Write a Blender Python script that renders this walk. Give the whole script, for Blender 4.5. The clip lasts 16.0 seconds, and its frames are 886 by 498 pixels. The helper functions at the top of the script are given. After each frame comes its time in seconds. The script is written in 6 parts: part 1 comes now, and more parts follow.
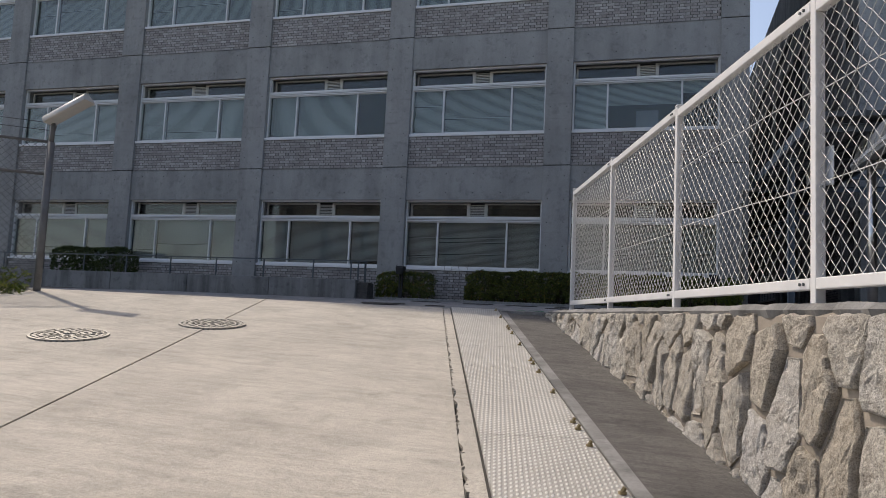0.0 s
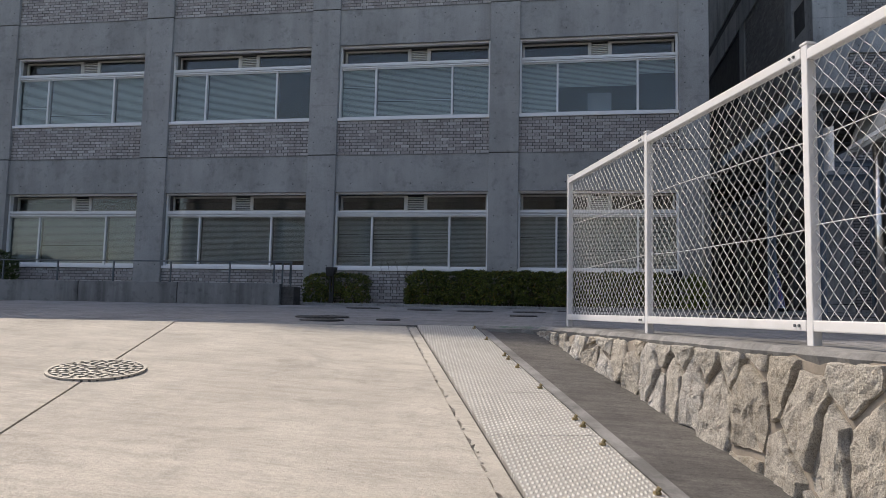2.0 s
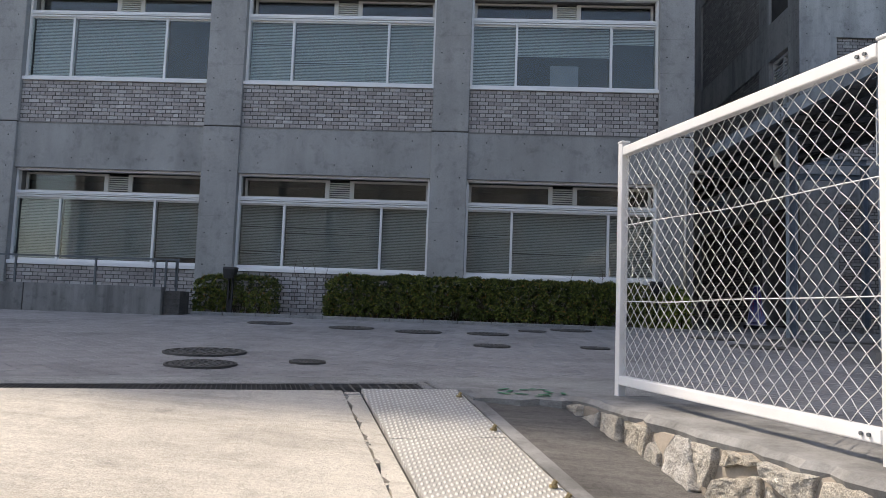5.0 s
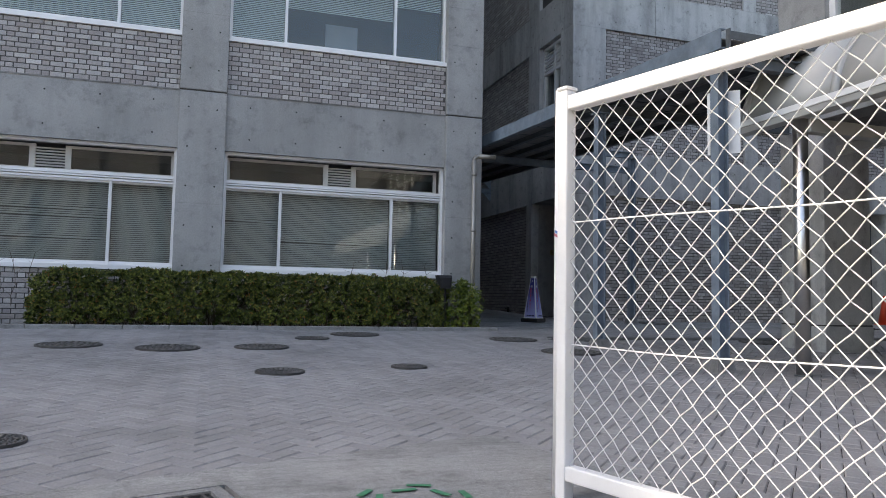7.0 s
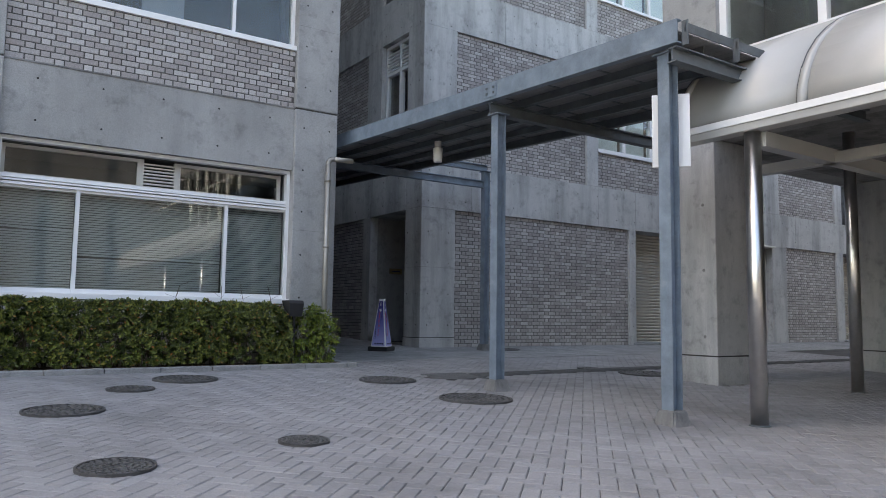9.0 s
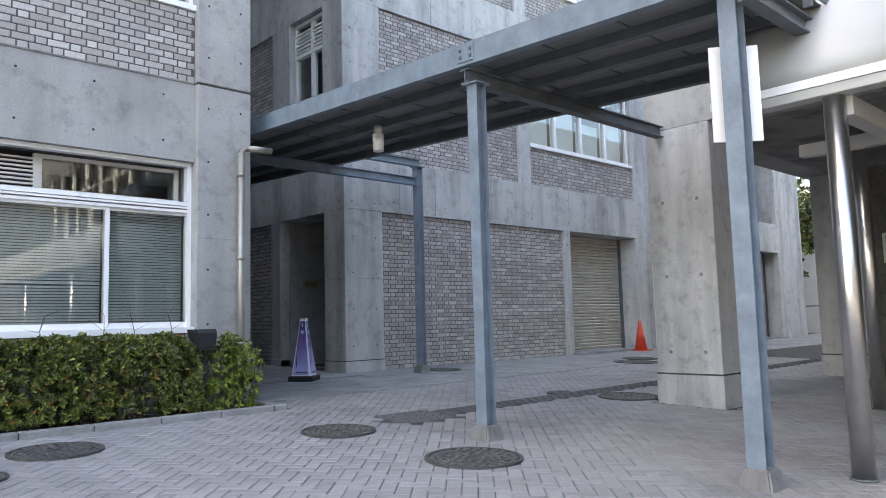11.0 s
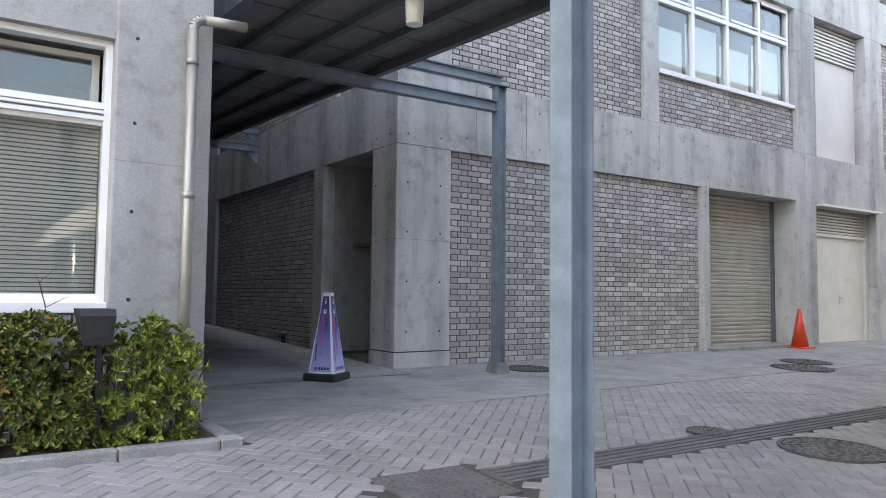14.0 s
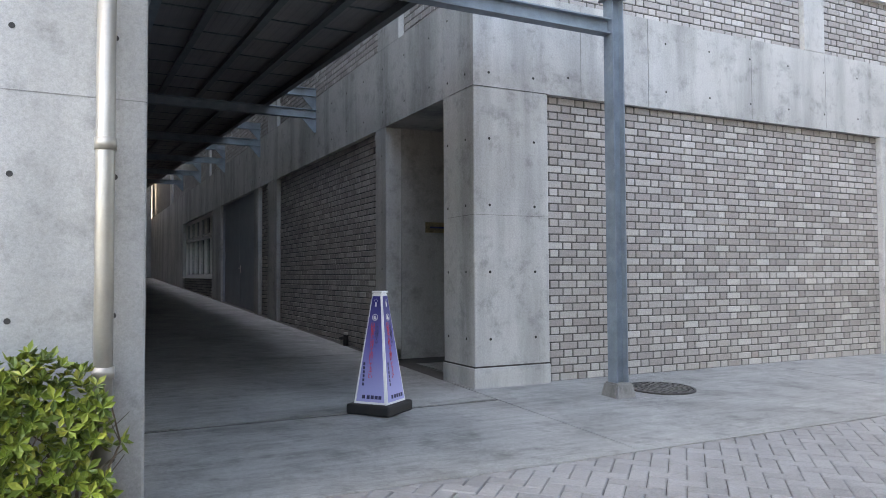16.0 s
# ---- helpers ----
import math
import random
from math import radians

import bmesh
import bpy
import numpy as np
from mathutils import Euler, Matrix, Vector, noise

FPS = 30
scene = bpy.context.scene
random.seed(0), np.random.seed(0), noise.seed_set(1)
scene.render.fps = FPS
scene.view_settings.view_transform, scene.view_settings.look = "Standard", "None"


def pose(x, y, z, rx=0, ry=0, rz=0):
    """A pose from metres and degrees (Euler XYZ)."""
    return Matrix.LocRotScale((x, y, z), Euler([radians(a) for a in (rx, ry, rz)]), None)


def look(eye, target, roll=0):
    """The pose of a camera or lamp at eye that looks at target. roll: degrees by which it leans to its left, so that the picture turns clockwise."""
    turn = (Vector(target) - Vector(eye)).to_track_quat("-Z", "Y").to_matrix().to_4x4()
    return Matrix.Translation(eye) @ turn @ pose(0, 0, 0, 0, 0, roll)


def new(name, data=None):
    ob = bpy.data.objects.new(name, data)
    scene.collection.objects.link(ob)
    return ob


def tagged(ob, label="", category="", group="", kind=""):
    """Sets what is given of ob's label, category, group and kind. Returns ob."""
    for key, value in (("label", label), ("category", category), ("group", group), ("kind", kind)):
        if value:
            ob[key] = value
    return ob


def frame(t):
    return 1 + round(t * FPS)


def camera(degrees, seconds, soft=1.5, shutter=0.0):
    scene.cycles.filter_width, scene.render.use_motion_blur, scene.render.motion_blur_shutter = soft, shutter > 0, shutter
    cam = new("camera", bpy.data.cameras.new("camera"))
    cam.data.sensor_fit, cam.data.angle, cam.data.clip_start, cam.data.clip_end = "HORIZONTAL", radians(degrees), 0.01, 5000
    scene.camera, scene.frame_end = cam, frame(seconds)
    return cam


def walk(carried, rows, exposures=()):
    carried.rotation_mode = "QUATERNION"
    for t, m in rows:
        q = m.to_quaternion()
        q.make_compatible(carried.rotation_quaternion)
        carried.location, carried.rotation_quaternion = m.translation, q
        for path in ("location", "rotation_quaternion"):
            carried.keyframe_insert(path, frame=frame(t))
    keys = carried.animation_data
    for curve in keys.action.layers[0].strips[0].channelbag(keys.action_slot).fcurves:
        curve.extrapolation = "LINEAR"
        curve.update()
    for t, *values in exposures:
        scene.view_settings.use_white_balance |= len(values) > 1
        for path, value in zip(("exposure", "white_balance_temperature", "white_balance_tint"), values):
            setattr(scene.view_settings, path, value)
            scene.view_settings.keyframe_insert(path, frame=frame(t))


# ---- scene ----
cam = camera(62.1, 16.0, soft=0.8)
PATH = [
    (0, (0.578, 1.168, 1.799), (0.023, 3.08, 1.987), 2.7),
    (0.5, (0.316, 1.585, 1.879), (-0.131, 3.52, 2.116), 3.0),
    (1, (0.034, 2.035, 1.944), (-0.379, 3.978, 2.184), 2.5),
    (1.5, (-0.241, 2.461, 2.003), (-0.611, 4.412, 2.244), 2.4),
    (2, (-0.466, 2.952, 2.069), (-0.794, 4.917, 2.246), 1.2),
    (2.5, (-0.665, 3.413, 2.136), (-0.955, 5.383, 2.325), 1.0),
    (3, (-0.858, 3.851, 2.208), (-1.121, 5.826, 2.383), -0.5),
    (3.2, (-0.892, 4.075, 2.249), (-1.176, 6.048, 2.422), -0.7),
    (5.3, (-1.367, 6.307, 2.489), (-1.409, 8.299, 2.659), 1.9),
    (5.5, (-1.402, 6.512, 2.526), (-1.4, 8.504, 2.708), 1.5),
    (6, (-1.532, 7.003, 2.588), (-1.29, 8.983, 2.741), 1.5),
    (6.5, (-1.653, 7.503, 2.647), (-1.205, 9.447, 2.795), 0.8),
    (7, (-1.716, 7.998, 2.698), (-1.11, 9.899, 2.837), 1.1),
    (7.5, (-1.688, 8.578, 2.807), (-0.882, 10.403, 2.953), 0.8),
    (8, (-1.787, 9.001, 2.836), (-0.881, 10.775, 3.023), 1.4),
    (8.5, (-1.874, 9.518, 2.889), (-0.848, 11.226, 3.068), 1.4),
    (8.7, (-1.932, 9.725, 2.89), (-0.869, 11.409, 3.073), 1.2),
    (10.8, (-1.616, 11.84, 3.107), (-0.274, 13.314, 3.27), -1.3),
    (11, (-1.436, 12.001, 3.105), (-0.081, 13.459, 3.302), -1.5),
    (11.5, (-1.19, 12.458, 3.194), (0.196, 13.887, 3.389), -0.6),
    (12, (-0.710, 12.956, 3.199), (0.666, 14.388, 3.427), -0.6),
    (12.5, (-0.242, 13.23, 3.171), (0.974, 14.789, 3.472), 0.9),
    (13, (0.193, 13.582, 3.2), (1.404, 15.147, 3.489), 1.2),
    (13.5, (0.66, 13.86, 3.218), (1.797, 15.49, 3.444), 1.6),
    (14, (1.096, 14.342, 3.205), (2.22, 15.991, 3.327), 0.6),
    (14.5, (1.458, 14.803, 3.206), (2.484, 16.513, 3.363), -0.1),
    (15, (1.798, 15.27, 3.249), (2.794, 16.999, 3.39), -0.2),
    (15.5, (2.09, 15.745, 3.29), (2.995, 17.524, 3.422), -0.3),
    (16, (2.379, 16.215, 3.32), (3.28, 17.999, 3.392), -0.3),
]
walk(cam, [(t, look(eye, target, roll)) for t, eye, target, roll in PATH],
     [(0.0, 0.38, 7250, 14), (1.0, 0.53, 7250, 14), (3.2, 0.67, 7300, 14), (5.5, 1.27, 7500, 13), (7.0, 1.72, 7700, 12), (8.5, 1.92, 7800, 12), (11.0, 2.74, 7850, 12), (14.0, 3.08, 8600, 14), (16.0, 3.62, 8800, 13)])

# ---- light ----
SUN_DIR = Vector((-1.45, 0.85, 2.1)).normalized()      # towards the sun, behind the main building
world = bpy.data.worlds.new("sky")
scene.world = world
world.use_nodes = True
wn = world.node_tree
sky = wn.nodes.new("ShaderNodeTexSky")
sky.sky_type = "NISHITA"
sky.sun_disc = False
sky.sun_elevation = math.asin(SUN_DIR.z)
sky.sun_rotation = math.atan2(SUN_DIR.x, SUN_DIR.y)
sky.air_density, sky.dust_density = 1.0, 2.0
wn.nodes["Background"].inputs["Strength"].default_value = 0.15
wn.links.new(sky.outputs["Color"], wn.nodes["Background"].inputs["Color"])
sun_data = bpy.data.lights.new("sun", "SUN")
sun_data.energy, sun_data.angle, sun_data.color = 2.3, radians(0.8), (1.0, 0.95, 0.87)
sun = new("sun", sun_data)
sun.matrix_world = look(SUN_DIR * 60, (0, 0, 0))

# ---- materials ----
def node_mat(name):
    m = bpy.data.materials.new(name)
    m.use_nodes = True
    nt = m.node_tree
    return m, nt, nt.nodes["Principled BSDF"]


def ramp_node(nt, fac, stops):
    r = nt.nodes.new("ShaderNodeValToRGB")
    e = r.color_ramp.elements
    while len(e) < len(stops):
        e.new(0.5)
    for el, (p, c) in zip(e, stops):
        el.position, el.color = p, (*c, 1)
    nt.links.new(fac, r.inputs["Fac"])
    return r.outputs["Color"]


def noise_node(nt, scale, detail=6, rough=0.6, stretch=(1, 1, 1), kind="Object"):
    tc = nt.nodes.new("ShaderNodeTexCoord")
    mp = nt.nodes.new("ShaderNodeMapping")
    mp.inputs["Scale"].default_value = stretch
    nt.links.new(tc.outputs[kind], mp.inputs["Vector"])
    n = nt.nodes.new("ShaderNodeTexNoise")
    n.inputs["Scale"].default_value, n.inputs["Detail"].default_value, n.inputs["Roughness"].default_value = scale, detail, rough
    nt.links.new(mp.outputs["Vector"], n.inputs["Vector"])
    return n.outputs["Fac"]


def mix_node(nt, mode, fac, a, b):
    x = nt.nodes.new("ShaderNodeMix")
    x.data_type, x.blend_type = "RGBA", mode
    if isinstance(fac, (int, float)):
        x.inputs[0].default_value = fac
    else:
        nt.links.new(fac, x.inputs[0])
    for sock, v in ((6, a), (7, b)):
        if isinstance(v, tuple):
            x.inputs[sock].default_value = (*v, 1)
        else:
            nt.links.new(v, x.inputs[sock])
    return x.outputs[2]


def bump(nt, bsdf, height, strength, dist=0.01):
    b = nt.nodes.new("ShaderNodeBump")
    b.inputs["Strength"].default_value, b.inputs["Distance"].default_value = strength, dist
    nt.links.new(height, b.inputs["Height"])
    nt.links.new(b.outputs["Normal"], bsdf.inputs["Normal"])


def grey(v, tint=(1, 1, 1)):
    return tuple(v * t for t in tint)


def plain(name, color, rough=0.6, metal=0.0, vary=0.15, scale=6.0, bumps=0.1, dirt=None, fine=90.0):
    """Paint, metal, plastic: a colour with mottling at two scales and a fine relief."""
    m, nt, b = node_mat(name)
    big = noise_node(nt, scale, 5, 0.6)
    small = noise_node(nt, fine, 3, 0.7)
    lo, hi = tuple(c * (1 - vary) for c in color), tuple(min(1, c * (1 + vary)) for c in color)
    c = ramp_node(nt, big, [(0.3, lo), (0.7, hi)])
    c = mix_node(nt, "MULTIPLY", 0.5, c, ramp_node(nt, small, [(0.3, (1 - vary,) * 3), (0.7, (1, 1, 1))]))
    if dirt:
        c = mix_node(nt, "MIX", ramp_node(nt, noise_node(nt, 3.0, 8, 0.75), [(0.55, (0, 0, 0)), (0.75, (0.7, 0.7, 0.7))]), c, dirt)
    nt.links.new(c, b.inputs["Base Color"])
    b.inputs["Roughness"].default_value, b.inputs["Metallic"].default_value = rough, metal
    if bumps:
        bump(nt, b, small, bumps, 0.003)
    return m


def concrete(name, base, tint=(1, 1, 0.97), streak=0.35, stain=0.35, relief=0.25, speckle=0.25, brushed=0.0):
    """Cast concrete: clouds, rain streaks running down, pores."""
    m, nt, b = node_mat(name)
    cloud = noise_node(nt, 0.9, 8, 0.62)
    run = noise_node(nt, 2.2, 6, 0.6, (1, 1, 0.12))
    pores = noise_node(nt, 60, 4, 0.7)
    c = ramp_node(nt, cloud, [(0.25, grey(base * 0.78, tint)), (0.5, grey(base, tint)), (0.75, grey(base * 1.15, tint))])
    c = mix_node(nt, "MULTIPLY", 1.0, c, ramp_node(nt, run, [(0.36, grey(1 - streak)), (0.56, (1, 1, 1))]))
    c = mix_node(nt, "MULTIPLY", 1.0, c, ramp_node(nt, noise_node(nt, 5.5, 9, 0.7), [(0.3, grey(1 - stain)), (0.48, (1, 1, 1))]))
    c = mix_node(nt, "MULTIPLY", 0.6, c, ramp_node(nt, pores, [(0.3, grey(0.7)), (0.6, (1, 1, 1))]))
    c = mix_node(nt, "MULTIPLY", speckle, c, ramp_node(nt, noise_node(nt, 190, 2, 0.8), [(0.34, grey(0.4)), (0.6, (1, 1, 1))]))
    if brushed:
        c = mix_node(nt, "MULTIPLY", 1.0, c, ramp_node(nt, noise_node(nt, 14, 7, 0.75, (0.14, 1, 1)), [(0.34, grey(1 - brushed)), (0.55, (1, 1, 1))]))
        c = mix_node(nt, "MULTIPLY", 1.0, c, ramp_node(nt, noise_node(nt, 38, 5, 0.8), [(0.32, grey(1 - brushed)), (0.52, (1, 1, 1))]))
    nt.links.new(c, b.inputs["Base Color"])
    b.inputs["Roughness"].default_value = 0.85
    bump(nt, b, pores, relief, 0.006)
    return m


def piece_mat(name, stops, rough=0.85, scale=70, relief=0.4, grime=0.3, deep=0.006, speck=0.0):
    """Bricks, stones, pavers: each piece has its own shade."""
    m, nt, b = node_mat(name)
    oi, ge = nt.nodes.new("ShaderNodeObjectInfo"), nt.nodes.new("ShaderNodeNewGeometry")
    add, fr = nt.nodes.new("ShaderNodeMath"), nt.nodes.new("ShaderNodeMath")
    fr.operation = "FRACT"
    nt.links.new(oi.outputs["Random"], add.inputs[0])
    nt.links.new(ge.outputs["Random Per Island"], add.inputs[1])
    nt.links.new(add.outputs[0], fr.inputs[0])
    c = ramp_node(nt, fr.outputs[0], stops)
    grain = noise_node(nt, scale, 5, 0.75)
    c = mix_node(nt, "MULTIPLY", 0.8, c, ramp_node(nt, grain, [(0.3, grey(0.6)), (0.65, grey(1.0))]))
    c = mix_node(nt, "MULTIPLY", 1.0, c, ramp_node(nt, noise_node(nt, 0.8, 8, 0.7), [(0.3, grey(1 - grime)), (0.55, (1, 1, 1))]))
    if speck:
        c = mix_node(nt, "MULTIPLY", speck, c, ramp_node(nt, noise_node(nt, 150, 3, 0.8), [(0.36, grey(0.3)), (0.54, (1, 1, 1))]))
        c = mix_node(nt, "MULTIPLY", speck, c, ramp_node(nt, noise_node(nt, 16, 6, 0.8), [(0.34, (0.5, 0.45, 0.4)), (0.52, (1, 1, 1))]))
    nt.links.new(c, b.inputs["Base Color"])
    b.inputs["Roughness"].default_value = rough
    bump(nt, b, grain, relief, deep)
    return m


def glass_mat(name, tint=(0.9, 0.95, 0.93), rough=0.0):
    m, nt, b = node_mat(name)
    b.inputs["Base Color"].default_value = (*tint, 1)
    b.inputs["Roughness"].default_value = rough
    b.inputs["Transmission Weight"].default_value = 1.0
    b.inputs["IOR"].default_value = 1.5
    bump(nt, b, noise_node(nt, 1.3, 1), 0.02, 0.02)
    return m


CONC = concrete("facade_concrete", 0.37, (1, 1, 0.97), 0.18, 0.3)
CONC_OLD = concrete("old_concrete", 0.52, (1, 1, 0.975), 0.35, 0.35)
CONC_RAMP = concrete("ramp_concrete", 0.70, (1, 0.93, 0.81), 0.1, 0.2, 1.4, 1.0, 0.2)
CONC_GUT_SHADE = concrete("gutter_and_shade_concrete", 0.165, (1, 0.94, 0.87), 0.3, 0.45, 1.0, 0.9, 0.4)
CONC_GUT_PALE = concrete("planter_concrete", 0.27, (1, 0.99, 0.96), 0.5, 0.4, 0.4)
CONC_FLAT = concrete("walkway_concrete", 0.40, (1, 0.995, 0.965), 0.22, 0.35, 0.8, 0.9, 0.25)
BRICK_MORTAR = plain("brick_mortar", (0.10, 0.096, 0.092), 0.95, vary=0.25, scale=3, bumps=0.5)
MORTAR = plain("mortar", (0.06, 0.056, 0.052), 0.95, vary=0.25, scale=3, bumps=0.5)
MORTAR_STONE = plain("stone_mortar", (0.26, 0.225, 0.185), 0.95, vary=0.35, scale=4, bumps=0.6)
BRICK = piece_mat("facade_brick", [(0.0, (0.36, 0.33, 0.315)), (0.4, (0.42, 0.392, 0.375)), (0.75, (0.48, 0.455, 0.438)), (0.92, (0.53, 0.51, 0.49)), (1.0, (0.59, 0.57, 0.55))], 0.8, 50, 0.4, 0.22)
PAVER = piece_mat("paver_block", [(0.0, (0.265, 0.26, 0.26)), (0.5, (0.29, 0.285, 0.285)), (1.0, (0.325, 0.32, 0.32))], 0.9, 90, 0.6, 0.35)
STONE = piece_mat("wall_stone", [(0.0, (0.68, 0.61, 0.50)), (0.4, (0.76, 0.70, 0.60)), (0.75, (0.82, 0.77, 0.68)), (1.0, (0.85, 0.82, 0.77))], 0.9, 55, 1.0, 0.15, 0.03, 0.7)
WHITE = plain("white_frame_paint", (0.78, 0.78, 0.77), 0.4, vary=0.05, scale=2, bumps=0.03)
FENCE_WHITE = plain("fence_white_paint", (0.72, 0.72, 0.72), 0.35, vary=0.06, scale=3, bumps=0.05)
WIRE = plain("coated_wire", (0.62, 0.62, 0.6), 0.4, vary=0.1, scale=20, bumps=0)
STEEL_BLUE = plain("blue_grey_steel_paint", (0.17, 0.215, 0.26), 0.5, vary=0.25, scale=5, bumps=0.1, dirt=(0.30, 0.33, 0.35))
STEEL_DARK = plain("dark_steel_paint", (0.10, 0.115, 0.125), 0.55, vary=0.25, scale=5, bumps=0.1)
DECK = plain("roof_deck_sheet", (0.21, 0.215, 0.22), 0.6, vary=0.15, scale=2, bumps=0.05)
STAINLESS = plain("brushed_stainless", (0.62, 0.61, 0.59), 0.28, 1.0, vary=0.08, scale=8, bumps=0.05)
IRON = plain("cast_iron", (0.075, 0.073, 0.07), 0.75, 0.3, vary=0.3, scale=9, bumps=0.3)
GALV = plain("galvanised_plate", (0.56, 0.55, 0.52), 0.5, 0.25, vary=0.12, scale=3, bumps=0.1)
SHUTTER = plain("cream_shutter_paint", (0.50, 0.47, 0.41), 0.55, vary=0.1, scale=3, bumps=0.05)
DOOR_CREAM = plain("cream_door_paint", (0.66, 0.63, 0.57), 0.5, vary=0.08, scale=3, bumps=0.05)
DOOR_GREY = plain("grey_door_paint", (0.26, 0.28, 0.31), 0.5, vary=0.1, scale=3, bumps=0.05)
BLIND = plain("blind_slat_paint", (0.62, 0.675, 0.65), 0.6, vary=0.06, scale=2, bumps=0)
BLIND_GREY = plain("grey_blind_slat_paint", (0.44, 0.455, 0.44), 0.6, vary=0.08, scale=2, bumps=0)
# Dark colour stands in for the dimness of unlit rooms.
ROOM = plain("unlit_room_tone", (0.13, 0.125, 0.115), 0.9, vary=0.2, scale=0.6, bumps=0)
BLACK = plain("black_plastic", (0.012, 0.012, 0.013), 0.65, vary=0.2, scale=8, bumps=0.1)
GLASS = glass_mat("window_glass")
SOIL = plain("garden_soil", (0.09, 0.065, 0.045), 0.95, vary=0.5, scale=14, bumps=1.0)
GROUND = plain("asphalt_ground", (0.12, 0.12, 0.12), 0.95, vary=0.3, scale=1, bumps=0.4)
VAULT = plain("vault_sheet", (0.40, 0.40, 0.38), 0.35, vary=0.06, scale=2, bumps=0.03)
LILAC_WALL = plain("pale_rendered_wall", (0.66, 0.64, 0.60), 0.8, vary=0.08, scale=1, bumps=0.1)
CREAM_FRAME = plain("cream_frame_paint", (0.60, 0.585, 0.54), 0.45, vary=0.06, scale=3, bumps=0.03)

# ---- building helpers ----
def add_box(bm, x0, x1, y0, y1, z0, z1, bevel=0.0, m=None):
    vs = [bm.verts.new(p) for p in ((x0, y0, z0), (x1, y0, z0), (x1, y1, z0), (x0, y1, z0), (x0, y0, z1), (x1, y0, z1), (x1, y1, z1), (x0, y1, z1))]
    fs = [bm.faces.new([vs[i] for i in q]) for q in ((3, 2, 1, 0), (4, 5, 6, 7), (0, 1, 5, 4), (1, 2, 6, 5), (2, 3, 7, 6), (3, 0, 4, 7))]
    if m is not None:
        bmesh.ops.transform(bm, matrix=m, verts=vs)
    if bevel:
        bmesh.ops.bevel(bm, geom=list({e for f in fs for e in f.edges}), offset=bevel, segments=2, affect="EDGES", profile=0.5)
    return vs


def boxes(*rows, bevel=0.0, m=None):
    bm = bmesh.new()
    for r in rows:
        add_box(bm, *r, bevel=bevel, m=m)
    return bm


def tube(bm, a, b, r, n=12, r2=None, caps=True):
    a, b = Vector(a), Vector(b)
    q = (b - a).to_track_quat("Z", "Y")
    rings = []
    for p, rr in ((a, r), (b, r if r2 is None else r2)):
        rings.append([bm.verts.new(p + q @ Vector((rr * math.cos(2 * math.pi * k / n), rr * math.sin(2 * math.pi * k / n), 0))) for k in range(n)])
    for k in range(n):
        f = bm.faces.new((rings[0][k], rings[0][(k + 1) % n], rings[1][(k + 1) % n], rings[1][k]))
        f.smooth = n > 6
    if caps:
        bm.faces.new(rings[0][::-1])
        bm.faces.new(rings[1])


def part(name, bm, material, parent=None, label=""):
    me = bpy.data.meshes.new(name)
    bm.normal_update()
    bm.to_mesh(me)
    bm.free()
    me.materials.append(material)
    ob = new(name, me)
    ob.parent = parent
    if label:
        ob["label"] = label
    return ob


def data_part(name, verts, faces, material, parent=None, label=""):
    me = bpy.data.meshes.new(name)
    me.from_pydata(verts, [], faces)
    me.materials.append(material)
    ob = new(name, me)
    ob.parent = parent
    if label:
        ob["label"] = label
    return ob


def thing(name, label, category, m=None, group="", kind=""):
    ob = new(name)
    ob.empty_display_size = 0.1
    if m is not None:
        ob.matrix_world = m
    return tagged(ob, label, category, group, kind)


# ---- levels ----
def plaza_z(y):
    return 1.945 + 0.034 * (y - 11.0)


AX = Vector((-0.295, 0.9555, 0))        # up the ramp, along the fence
AV = Vector((0.9555, 0.295, 0))         # across the ramp, towards the stone wall
ORG = Vector((-0.42, 10.52, 0))
RAMP = Matrix(((AV.x, AX.x, 0, ORG.x), (AV.y, AX.y, 0, ORG.y), (0, 0, 1, 0), (0, 0, 0, 1)))


def ramp_z(u):
    return 1.88 + 0.135 * min(u, 0.45)


def sheet(name, corners, material, z_of, label, steps=1, category="ground", thick=0.12):
    """A slab whose top follows z_of(x, y)."""
    bm = bmesh.new()
    top = [bm.verts.new((x, y, z_of(x, y))) for x, y in corners]
    low = [bm.verts.new((x, y, z_of(x, y) - thick)) for x, y in corners]
    bm.faces.new(top)
    bm.faces.new(low[::-1])
    n = len(top)
    for i in range(n):
        bm.faces.new((top[i], low[i], low[(i + 1) % n], top[(i + 1) % n]))
    bmesh.ops.recalc_face_normals(bm, faces=bm.faces)
    return tagged(part(name, bm, material), label, category, kind="structure")


def on_ramp(v, u, dz=0.0):
    p = ORG + AV * v + AX * u
    return (p.x, p.y, ramp_z(u) + dz)


def ramp_slab(name, v0, v1, u0, u1, dz, material, label, category="ground", thick=0.15):
    pts = [on_ramp(v0, u0), on_ramp(v1, u0), on_ramp(v1, u1), on_ramp(v0, u1)]
    return sheet(name, [p[:2] for p in pts], material, lambda x, y: ramp_z((Vector((x, y, 0)) - ORG).dot(AX)) + dz, label, category=category, thick=thick)


